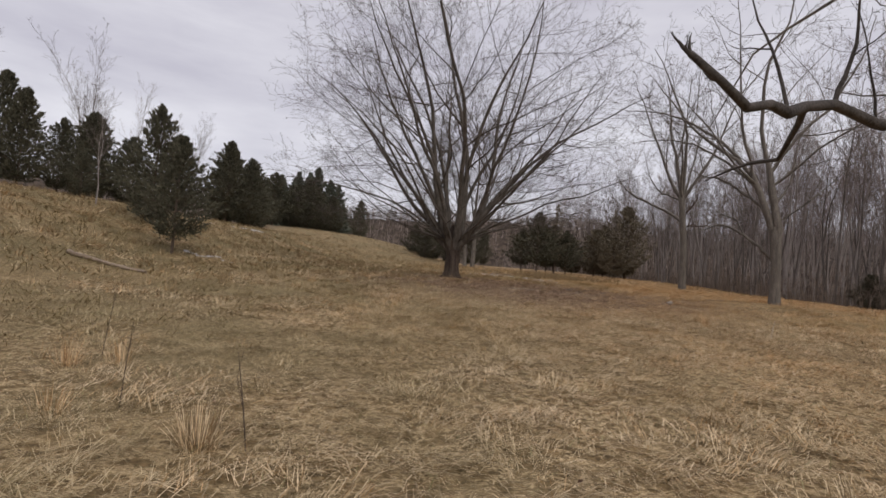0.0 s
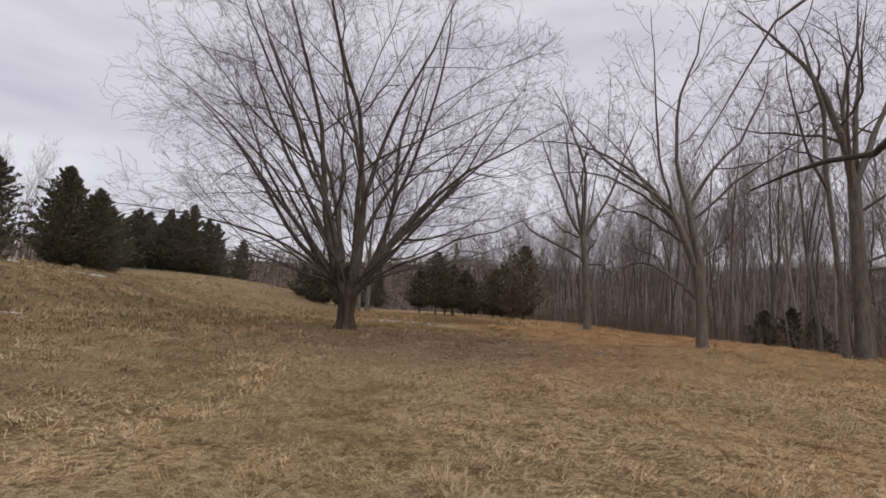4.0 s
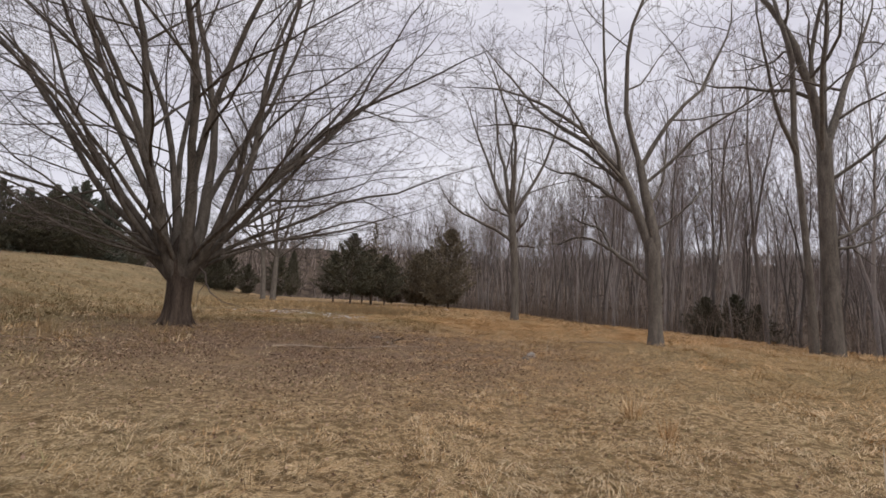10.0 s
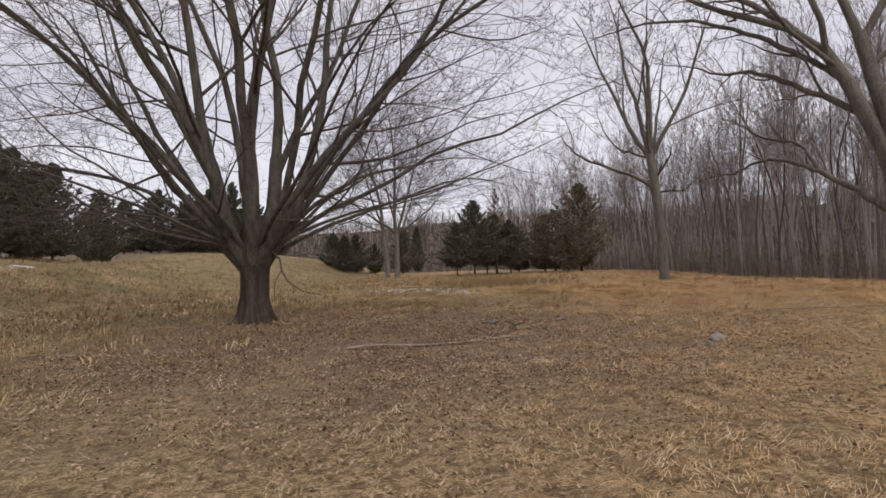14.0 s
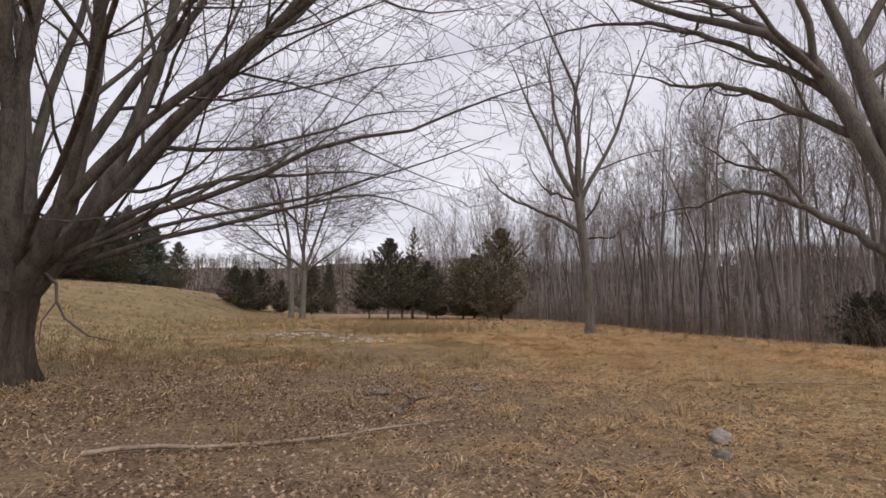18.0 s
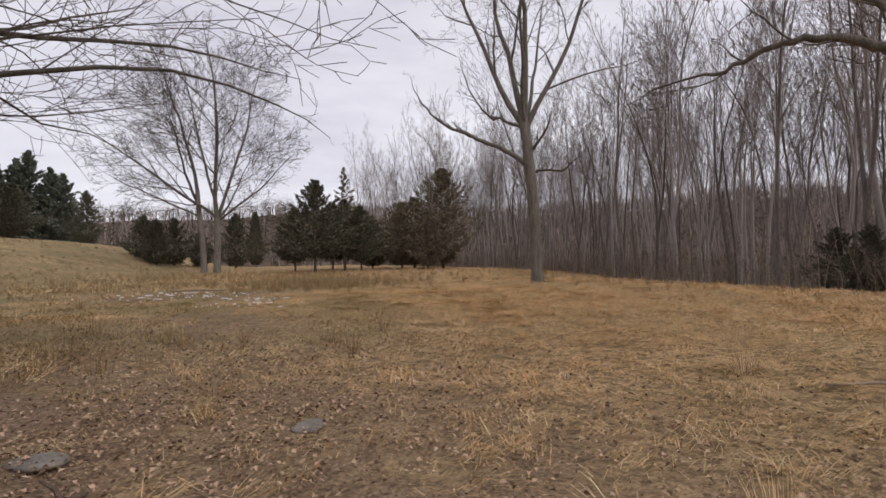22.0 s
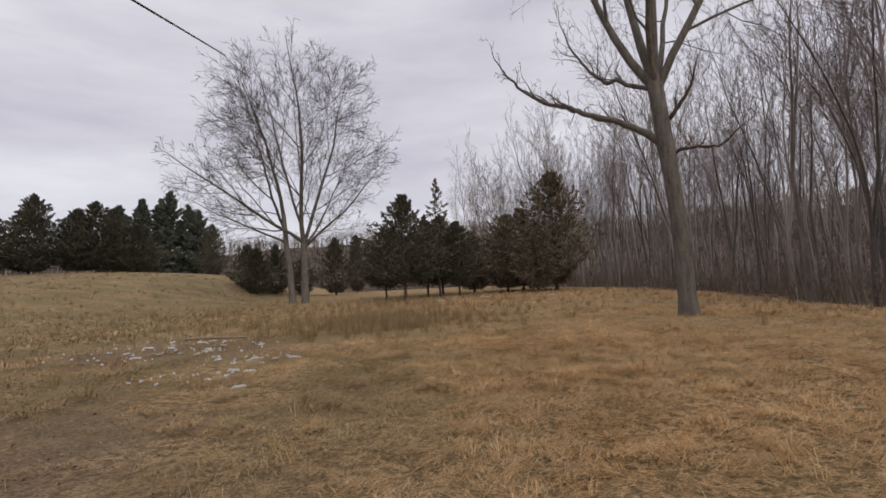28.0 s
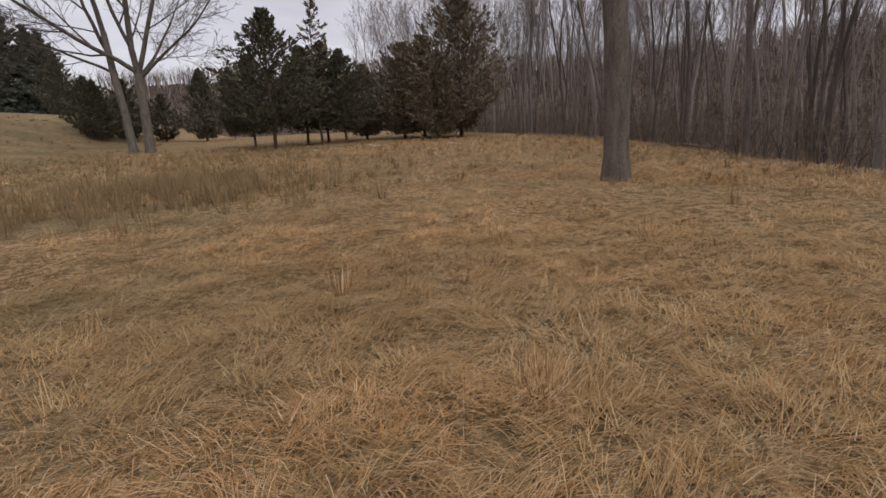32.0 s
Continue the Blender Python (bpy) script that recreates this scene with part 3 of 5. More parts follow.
def limb_with_twigs(root, points, radii, spec, bark, twig, rng, number, reach, name="limb", label=""):
    """One long limb along given places, with branchlets all along its outer part."""
    P = np.array(points, float)
    fine = np.linspace(0, len(P) - 1, 4 * len(P))
    Q = np.stack([np.interp(fine, np.arange(len(P)), P[:, k]) for k in range(3)], -1)
    Q[1:-1] = (Q[:-2] + 2 * Q[1:-1] + Q[2:]) / 4 + rng.normal(0, 0.018, (len(Q) - 2, 3))
    R = np.interp(fine, np.arange(len(P)), np.linspace(radii[0], radii[1], len(P)) if len(radii) == 2 else radii)
    limb = part(name, tube_mesh(name, [(Q, R)], 9, bark), root, label)
    out = levels(spec)
    for i in range(number):
        t = 0.18 + 0.82 * (i + rng.random()) / number
        a = min(int(t * (len(Q) - 1)), len(Q) - 2)
        ax = unit(Q[a + 1] - Q[a])
        side = unit(np.cross(ax, rng.normal(0, 1, 3)))
        way = ax * 0.75 + side * 0.75 + np.array([0, 0, 0.25])
        grow(out, rng, Q[a], way, reach * (0.5 + 0.8 * rng.random()) * (1.1 - 0.45 * t), R[a] * (0.35 + 0.2 * rng.random()), 1, spec)
    grow(out, rng, Q[-1], Q[-1] - Q[-2], reach, R[-1], 1, spec)
    v, q = tubes([o for lev in out for o in lev if len(o[0]) > 4], 5)
    part("branchlet", mesh_of("branchlet", v, q, np.full(len(q), 4), bark), limb)["kind"] = "stuff"
    v, q = tubes([o for lev in out for o in lev if len(o[0]) <= 4], 3)
    part("twig_spray", mesh_of("twig_spray", v, q, np.full(len(q), 4), twig), limb, "fine bare twigs")["kind"] = "stuff"
    return limb


def make_walnut():
    rng = np.random.default_rng(21)
    root = tree_at("walnut_tree", 16.9, 26.2, "tall bare walnut with a trunk forked into two stems", "tree")

    def west(u, z, v=0.0):
        return np.array([-0.62 * u + 0.78 * v, 0.78 * u + 0.62 * v, z])

    trunk = (np.array([(0, 0, -0.2), (0, 0, 0.1), (0, 0, 0.5), (0.0, 0, 1.4), (0.0, 0.0, 2.2), west(0.03, 2.8), west(0.06, 3.4), west(0.1, 4.0)]), np.array([0.36, 0.31, 0.26, 0.235, 0.23, 0.25, 0.26, 0.19]))
    right = (np.array([west(-0.03, 3.0), west(-0.06, 3.8), west(0.1, 4.6), west(0.34, 5.8, 0.1), west(0.55, 7.1, 0.2)]), np.array([0.17, 0.185, 0.18, 0.17, 0.15]))
    left = (np.array([west(0.12, 3.0), west(0.22, 3.8), west(0.46, 4.6, -0.1), west(0.84, 5.8, -0.15), west(1.3, 6.9, -0.2)]), np.array([0.17, 0.18, 0.17, 0.155, 0.14]))
    rows = [(west(1.3, 6.8, -0.2), west(0.75, 0.9), 10, 0.135), (west(1.2, 6.5, -0.2), west(0.0, 1, -0.35), 9, 0.10), (west(1.0, 6.2, -0.2), west(0.6, 0.8, -0.6), 7, 0.08),
            (west(0.55, 7.0, 0.2), west(0.25, 1), 10.5, 0.14), (west(0.52, 6.8, 0.2), west(-0.5, 1, 0.2), 10, 0.12), (west(0.4, 6.1, 0.1), west(-0.75, 0.7, 0.3), 8, 0.09), (west(0.2, 5.2), west(-0.3, 0.8, 0.8), 7, 0.07), (west(-0.05, 4.3), west(-0.8, 0.6, 0.3), 5, 0.05)]
    rows = [(p, d, n * 1.1, r * 0.82) for p, d, n, r in rows]
    bare_tree(root, rows, WALNUT, GREY_BARK, TWIG, rng, [trunk, right, left])
    # long low limbs that arch out to the west and dip at their ends
    LOW = dict(WALNUT, wander=(0.1, 0.16, 0.22, 0.24, 0.25), up=(0.0, 0.05, 0.04, 0.02, 0.0))
    limb_with_twigs(root, [west(0.1, 2.25), west(0.45, 2.6), west(0.87, 3.03), west(1.65, 3.65), west(2.1, 3.95), west(2.6, 4.15), west(3.1, 4.15), west(3.6, 3.95), west(4.1, 3.95)], (0.105, 0.09, 0.08, 0.07, 0.06, 0.05, 0.04, 0.03, 0.018), LOW, GREY_BARK, TWIG, rng, 7, 1.2)
    limb_with_twigs(root, [west(1.6, 3.65), west(1.84, 4.2), west(2.05, 4.5), west(2.6, 4.7), west(3.0, 4.9), west(3.5, 5.4)], (0.05, 0.045, 0.04, 0.032, 0.026, 0.014), LOW, GREY_BARK, TWIG, rng, 5, 1.0)
    limb_with_twigs(root, [west(1.2, 6.6), west(2.0, 7.8), west(3.2, 9.1), west(5.0, 10.4), west(6.8, 11.3), west(8.6, 11.7)], (0.10, 0.09, 0.075, 0.06, 0.04, 0.02), LOW, GREY_BARK, TWIG, rng, 13, 2.2)
    limb_with_twigs(root, [west(0.9, 5.9), west(1.7, 6.8), west(2.8, 7.8), west(4.4, 8.9), west(6.2, 9.5), west(7.8, 9.6)], (0.085, 0.075, 0.065, 0.05, 0.035, 0.018), LOW, GREY_BARK, TWIG, rng, 12, 2.0)
    limb_with_twigs(root, [west(0.6, 5.0), west(1.3, 5.5), west(2.3, 6.35), west(3.0, 6.8), west(3.8, 6.95), west(4.7, 7.5)], (0.095, 0.08, 0.07, 0.055, 0.04, 0.02), LOW, GREY_BARK, TWIG, rng, 10, 1.7)


make_walnut()


def make_edge_tree():
    rng = np.random.default_rng(31)
    root = tree_at("ash_tree", 25.8, 25.9, "large bare ash with a thick trunk beside thinner stems", "tree")
    trunk = trunk_poly(9.2, 0.36, 0.29, 1.35, (0.01, 0.0), 9)
    second = (np.array([(0.9, 0.4, -0.1), (0.85, 0.4, 3), (0.75, 0.4, 6), (0.8, 0.5, 9), (1.2, 0.6, 13)]), np.array([0.26, 0.20, 0.18, 0.16, 0.12]))
    third = (np.array([(-0.7, 0.3, -0.1), (-0.75, 0.3, 3), (-1.0, 0.3, 6), (-1.3, 0.3, 9.5), (-1.2, 0.3, 13)]), np.array([0.2, 0.14, 0.13, 0.12, 0.10]))
    stems = [((0.05, 0, 9.0), (-0.18, 0, 1), 12, 0.23), ((0.05, 0, 8.8), (0.5, 0, 0.9), 11, 0.2), ((0.1, 0, 9.1), (0.1, 0.35, 1), 11, 0.16), ((0, 0, 8.6), (-0.4, -0.25, 0.9), 9, 0.11), ((1.2, 0.6, 12.5), (0.3, 0.2, 1), 7, 0.14),
             ((-1.2, 0.3, 12.8), (-0.25, 0, 1), 7, 0.12), ((-1.2, 0.3, 8.5), (-0.6, -0.1, 0.8), 8, 0.1), ((0.85, 0.4, 5.0), (0.9, -0.2, 0.35), 6.5, 0.09), ((0.8, 0.4, 4.6), (0.95, 0.1, 0.15), 5.5, 0.08), ((0.3, 0, 7.5), (0.6, -0.5, 0.6), 6, 0.09)]
    bare_tree(root, stems, WALNUT, GREY_BARK, TWIG, rng, [trunk, second, third])


make_edge_tree()


def make_meadow_tree():
    rng = np.random.default_rng(44)
    root = tree_at("hickory_tree", 22.6, 48.3, "tall bare hickory with a straight grey trunk and crooked limbs", "tree")

    def west(u, z, v=0.0):
        return np.array([-0.86 * u + 0.51 * v, 0.51 * u + 0.86 * v, z])

    trunk = (np.array([(0, 0, -0.2), (0, 0, 0.15), (0, 0, 0.7), (0, 0, 2), west(0.04, 3.5), west(0.12, 5), west(0.22, 6.2), west(0.3, 7.5), west(0.4, 8.6), west(0.42, 9.1)]), np.array([0.44, 0.37, 0.315, 0.295, 0.29, 0.29, 0.30, 0.28, 0.29, 0.19]))
    HICKORY = dict(WALNUT, up=(0.03, 0.05, 0.05, 0.03, 0.02), wander=(0.09, 0.15, 0.19, 0.2, 0.22), size=(13, 4.6, 2.0, 1.0), angle=(44, 46, 48, 48), thin=0.0075)
    rows = [(west(0.45, 8.5), west(0.62, 1), 12.5, 0.17), (west(0.42, 8.7), west(0.22, 1, 0.15), 14.5, 0.185), (west(0.4, 8.7), west(-0.06, 1, -0.15), 14.5, 0.18), (west(0.3, 8.4), west(-0.5, 1), 13, 0.165), (west(0.35, 8.6), west(-0.2, 0.9, 0.5), 11.5, 0.12), (west(0.35, 8.4), west(0.1, 0.9, -0.5), 11, 0.12)]
    bare_tree(root, rows, HICKORY, GREY_BARK, TWIG, rng, [trunk])
    # the long crooked limb that leaves the trunk low on its west side
    LONG = dict(WALNUT, wander=(0.10, 0.2, 0.25, 0.25, 0.25), up=(0.02, 0.07, 0.04, 0.02, 0))
    limb_with_twigs(root, [west(0.2, 6.2), west(0.9, 6.9), west(1.9, 7.5), west(3.0, 8.0), west(3.6, 8.4), west(4.3, 8.6), west(5.3, 9.3), west(6.0, 10.2), west(6.4, 10.9)], (0.16, 0.14, 0.12, 0.105, 0.095, 0.08, 0.06, 0.045, 0.025), LONG, GREY_BARK, TWIG, rng, 15, 1.3)
    limb_with_twigs(root, [west(0.45, 8.4), west(1.4, 8.8), west(1.75, 9.1), west(2.1, 8.95), west(2.65, 9.6), west(3.3, 10.6), west(3.6, 11.6)], (0.10, 0.085, 0.075, 0.07, 0.055, 0.04, 0.02), LONG, GREY_BARK, TWIG, rng, 14, 1.5)
    # dark dead branches on its east side
    limb_with_twigs(root, [west(0.3, 6.8), west(0.1, 7.1), west(-0.4, 7.7), west(-0.75, 8.2), west(-0.9, 8.6)], (0.10, 0.085, 0.07, 0.06, 0.045), LONG, CEDAR_BARK, TWIG, rng, 6, 0.8, label="dark broken branch")
    limb_with_twigs(root, [west(0.1, 5.8), west(-0.2, 6.0), west(-0.8, 6.05), west(-1.5, 5.9), west(-2.2, 6.5)], (0.075, 0.06, 0.05, 0.04, 0.02), LONG, CEDAR_BARK, TWIG, rng, 7, 0.8, label="dark dead branch")


make_meadow_tree()


def make_twin_tree():
    rng = np.random.default_rng(57)
    TWIN = dict(MAPLE, floor=5.0, up=(0.045, 0.045, 0.045, 0.04, 0.03), wander=(0.07, 0.10, 0.12, 0.14, 0.16), number=(9, 7, 5.0, 2.6), size=(13, 5, 2.2, 1.1), angle=(40, 40, 38, 36), thin=0.0125, share=(0.46, 0.48, 0.55, 0.7), thick=(0.48, 0.48, 0.5, 0.6), dome=(-1.3, 0, 14.5, 10.4, 11.5, 15.5))
    root = tree_at("twin_ash_tree", 5.0, 77.4, "tall bare ash of two stems with a rounded crown", "tree")
    a = (np.array([(0, 0, -0.2), (0, 0, 0.4), (0.02, 0, 2.5), (0.05, 0, 5.3)]), np.array([0.46, 0.34, 0.30, 0.28]))
    b = (np.array([(-1.15, 0.3, -0.2), (-1.15, 0.3, 0.4), (-1.25, 0.3, 2.8), (-1.5, 0.3, 5.0), (-1.7, 0.3, 8)]), np.array([0.40, 0.30, 0.26, 0.24, 0.19]))
    stems = [((0.05, 0, 5.0), (-0.10, 0, 1), 20.5, 0.21), ((0.05, 0, 5.2), (0.30, 0.1, 0.95), 18, 0.17), ((0.05, 0, 4.9), (0.72, -0.2, 0.6), 12, 0.12), ((0, 0, 6.5), (-0.3, -0.3, 1), 15, 0.13), ((0.05, 0, 5.0), (0.4, 0.6, 0.7), 11, 0.12),
             ((-1.7, 0.3, 7.8), (-0.12, 0, 1), 16, 0.17), ((-0.05, 0, 5.4), (-0.85, -0.2, 0.66), 15.5, 0.16), ((-1.5, 0.3, 5.4), (-0.8, 0.1, 0.45), 10.5, 0.10), ((-1.6, 0.3, 6.6), (-0.45, 0.4, 0.9), 13, 0.14)]
    bare_tree(root, [], TWIN, GREY_BARK, TWIG, rng, [a, b], trunk_sides=12)
    bare_tree(root, stems, TWIN, MAPLE_BARK, MAPLE_BARK, rng, [], sides=(8, 5, 3, 3, 3))


make_twin_tree()


def make_overhang():
    """The tree whose crooked limb reaches over the start of the walk; its trunk stands to the east."""
    rng = np.random.default_rng(63)
    root = tree_at("oak_tree", 10.4, 9.6, "bare oak with a dark crooked low limb", "tree")
    trunk = trunk_poly(9.5, 0.45, 0.28, 1.4, (0, 0), 9)
    foot = np.array((10.4, 9.6, on_ground(10.4, 9.6)))
    big = [np.array(p) - foot for p in ((10.3, 9.5, 5.6), (9.2, 9.1, 5.2), (8.0, 8.8, 4.9), (6.9, 8.4, 4.78), (6.0, 8.15, 4.95), (5.35, 7.9, 4.78), (4.9, 7.6, 4.55), (4.4, 7.25, 4.52), (3.9, 6.95, 4.33), (3.45, 6.85, 4.65), (3.05, 6.9, 5.0))]
    limb = part("limb", tube_mesh("limb", [(np.array(big), np.array([0.17, 0.13, 0.11, 0.095, 0.088, 0.085, 0.095, 0.072, 0.07, 0.058, 0.05]))], 10, DARK_BARK), root, "dark crooked low limb")
    OAK = dict(WALNUT, number=(4, 3, 2.4, 2.0), thin=0.004, wander=(0.14, 0.2, 0.25, 0.25, 0.25))
    # a branch that hangs from the limb's knee, swings out and droops
    droop = [big[5], big[5] + (0.25, 0.5, -0.1), np.array((5.9, 9.35, 4.32)) - foot, np.array((5.6, 9.7, 4.3)) - foot, np.array((5.35, 9.95, 4.2)) - foot, np.array((5.05, 10.3, 4.02)) - foot]
    part("branchlet", tube_mesh("branchlet", [(np.array(droop), np.array([0.06, 0.05, 0.04, 0.034, 0.024, 0.01]))], 7, DARK_BARK), limb)
    bits = [(big[9], (-0.6, 0.1, 0.25), 0.35, 0.05), (big[10], (-0.65, 0.1, 0.45), 0.4, 0.045), (big[10], (-0.1, 0.1, 0.9), 0.3, 0.035), (big[4], (0.25, 0.1, 0.9), 2.6, 0.05), (big[6], (-0.1, 0.2, 0.9), 2.6, 0.04), (big[3], (-0.3, -0.2, 0.8), 2.0, 0.035), (droop[3], (-0.6, 0.5, 0.5), 0.8, 0.012)]
    for p, d, length, r in bits:
        out = levels(OAK)
        grow(out, rng, p, d, length, r, 0, OAK)
        part("branchlet", tube_mesh("branchlet", [q for lev in out for q in lev], 4, DARK_BARK), limb)
    stems = [((0, 0, 9.2), (-0.4, 0.2, 1), 8, 0.18), ((0, 0, 9.3), (0.5, 0.1, 1), 8, 0.18), ((-0.05, 0, 7.2), (-0.88, 0.12, 0.28), 8.0, 0.10), ((0, 0, 8.5), (0.2, -0.7, 0.8), 7, 0.12)]
    bare_tree(root, stems, OAK, GREY_BARK, TWIG, rng, [trunk])


make_overhang()

# ---- evergreens ----


def foliage(rng, count, tall, wide, start, power, reach, spikes, blade, droop=0.35, belly=0.25):
    """Feathery boughs that rise from the trunk, each a plume of small kinked blades; together a ragged cone."""
    boughs = spikes * 3
    each = count // boughs
    rel = ((np.arange(boughs) + rng.random(boughs)) / boughs) ** 1.25
    az = np.arange(boughs) * 2.4 + rng.normal(0, 0.4, boughs)
    ph = rng.random(3) * 6.28
    outline = np.minimum(1, (rel + 0.04) / belly) ** 0.6 * (1 - rel) ** power
    long = wide * np.maximum(outline, 0.05) * (1 + 0.16 * np.sin(az * 2 + ph[0] + 4 * rel) + rng.normal(0, 0.2, boughs))
    rise = droop * 0.9 + 1.1 * rel**2 + rng.normal(0, 0.12, boughs)
    way = unit(np.stack([np.cos(az), np.sin(az), rise], -1))
    base = np.stack([0 * rel, 0 * rel, (start + (1 - start) * rel) * tall - 0.35 * long * rise], -1)
    i = np.repeat(np.arange(boughs), each)
    m = len(i)
    t = reach * 0.5 + (1.03 - reach * 0.5) * rng.random(m) ** 0.6
    puff = (0.17 * wide * (1.06 - t) * (1 - rel[i]) ** 0.8 + 0.016 * wide)[:, None]
    P = base[i] + way[i] * (t * long[i])[:, None] + rng.normal(0, 1, (m, 3)) * puff * np.array([0.8, 0.8, 0.62])
    P[:, 2] = np.maximum(P[:, 2], start * tall * 0.75 + 0.15 * rng.random(m))
    D = unit(way[i] + np.array([0, 0, 0.35]) + rng.normal(0, 0.45, (m, 3)))
    S = unit(np.cross(D, rng.normal(0, 1, (m, 3))))
    L = blade * (0.55 + 0.9 * rng.random(m))[:, None]
    W = L * (0.13 + 0.10 * rng.random(m))[:, None]
    K = np.array([0, 0, -0.08]) * L
    v = np.stack([P - D * L * 0.4, P + S * W, P + D * L * 0.6 + K, P - S * W], 1).reshape(-1, 3)
    return v, np.arange(4 * m).reshape(-1, 4)


def evergreen(name, seed, count, tall, wide, start, power, reach, spikes, blade, leaf, label, trunk_r=0.11, belly=0.25, droop=0.35):
    rng = np.random.default_rng(seed)
    root = new(name)
    root.empty_display_size = 0.3
    tagged(root, label, "tree", "evergreens round the meadow")
    p, r = trunk_poly(tall * 0.96, trunk_r, 0.015, 1.35, (0, 0), 9, 0.03, rng)
    part("trunk", tube_mesh("trunk", [(p, r)], 8, CEDAR_BARK), root)
    polys = []
    for _ in range(46):
        h = start * 0.75 + (0.9 - start * 0.75) * rng.random()
        rel = max(0, (h - start) / (1 - start))
        a = rng.random() * 6.28
        length = wide * max(0.25, (1 - rel) ** power) * (0.7 + 0.3 * rng.random())
        q = np.array([0, 0, h * tall])
        d = np.array([math.cos(a), math.sin(a), 0.3])
        polys.append((np.array([q, q + d * length * 0.5, q + d * length * (0.9, 0.9, 1.2)]), np.array([0.03, 0.02, 0.008])))
    part("branchwork", tube_mesh("branchwork", polys, 3, CEDAR_BARK), root)["kind"] = "stuff"
    v, q = foliage(rng, count, tall, wide, start, power, reach, spikes, blade, droop, belly=belly)
    part("crown", mesh_of("crown", v, q, np.full(len(q), 4), leaf, smooth=False), root)
    return root


def plant(proto, first, x, y, scale, label="", turn=0.0, thin=1.0, name=""):
    m = pose(x, y, on_ground(x, y, 0.06), 0, 0, turn) @ Matrix.Diagonal((scale * thin, scale * thin, scale, 1))
    if first:
        proto.matrix_basis = m
        ob = proto
    else:
        ob = copy_thing(proto, m)
        ob.matrix_basis = m
    return tagged(ob, label)


def plant_all(proto, rows):
    for i, row in list(enumerate(rows))[::-1]:
        plant(proto, i == 0, *row)


# name, x, y, scale (1 = nominal height), label, turn, slimness
broad = evergreen("cedar_tree", 5, 9800, 8.8, 3.9, 0.07, 0.62, 0.30, 70, 0.30, CEDAR_LEAF, "dark green red cedar with a ragged cone of foliage")
plant_all(broad, [
    (-20.8, 50.0, 0.88, "dark red cedar on the hillside", 100, 0.95),
    (-19.0, 51.5, 0.75, "dark red cedar on the hillside", 220, 0.95),
    (-21.2, 57.0, 0.85, "dark red cedar on the hillside", 320, 0.95),
    (-17.0, 30.5, 0.8, "dark red cedar on the hillside", 10, 0.75),
    (-22.2, 54.0, 0.9, "dark red cedar on the hillside", 145, 0.85),
    (-25.2, 71.0, 0.88, "dark red cedar on the hillside", 25, 0.9),
    (-27.6, 74.0, 0.75, "dark red cedar on the hillside", 205, 0.9),
    (-25.5, 49.5, 0.85, "dark red cedar on the hillside", 60),
    (-27.2, 33.2, 0.72, "dark red cedar high on the hillside", 130, 0.85),
    (-29.5, 34.4, 0.85, "dark red cedar high on the hillside", 310, 0.85),
    (-28.0, 37.8, 0.62, "dark red cedar high on the hillside", 210, 0.85),
    (-25.6, 61.0, 0.85, "dark red cedar on the hillside", 260, 0.95),
    (-31.0, 45.5, 0.85, "dark red cedar high on the hillside", 85),
    (-33.0, 48.5, 0.95, "dark red cedar high on the hillside", 165),
    (-29.6, 49.0, 0.75, "dark red cedar high on the hillside", 245),
    (-33.8, 104.7, 1.21, "dark red cedar at the top of the slope", 15, 1.02),
    (-29.7, 107.0, 1.01, "dark red cedar at the top of the slope", 95, 1.16),
    (-27.6, 107.6, 1.13, "dark red cedar at the top of the slope", 55, 1.10),
    (-25.8, 108.4, 1.03, "dark red cedar at the top of the slope", 125, 0.98),
    (-23.2, 110.1, 0.85, "dark red cedar at the top of the slope", 185, 1.39),
    (-31.5, 110.5, 1.02, "dark red cedar at the top of the slope", 275, 1.27),
    (-36.5, 108.0, 1.06, "dark red cedar at the top of the slope", 35, 1.37),
    (-38.5, 103.0, 0.97, "dark red cedar at the top of the slope", 155, 1.40),
    (-27.0, 113.0, 0.90, "dark red cedar at the top of the slope", 215, 1.30),
    (-21.3, 137.0, 1.2, "small dark cedar alone on the crest", 45, 0.8),
    (8.4, 98.5, 0.85, "slim dark cedar at the far edge of the meadow", 70, 0.6),
])
clear = evergreen("cedar_tree", 15, 9800, 8.6, 3.9, 0.17, 0.62, 0.30, 66, 0.28, CEDAR_LEAF, "dark red cedar with spiky tops and a bare lower trunk", trunk_r=0.13, belly=0.22)
plant_all(clear, [
    (13.55, 72.3, 0.98, "dark red cedar with spiky tops and a bare lower trunk", 0),
    (15.6, 76.2, 0.78, "dark red cedar with a bare trunk crowded among others", 80),
    (18.2, 75.0, 0.74, "dark red cedar with a bare trunk crowded among others", 160),
    (12.0, 76.0, 0.72, "dark red cedar with a bare trunk crowded among others", 200),
    (-12.7, 24.8, 0.66, "dark red cedar standing alone at the foot of the hill", 30, 0.78),
    (17.2, 78.4, 0.85, "dark red cedar with a bare trunk crowded among others", 260),
])
round_bush = evergreen("round_cedar_tree", 6, 5200, 5.6, 3.0, 0.06, 0.62, 0.3, 44, 0.28, CEDAR_LEAF, "dark round-topped cedar with foliage to the ground", belly=0.3)
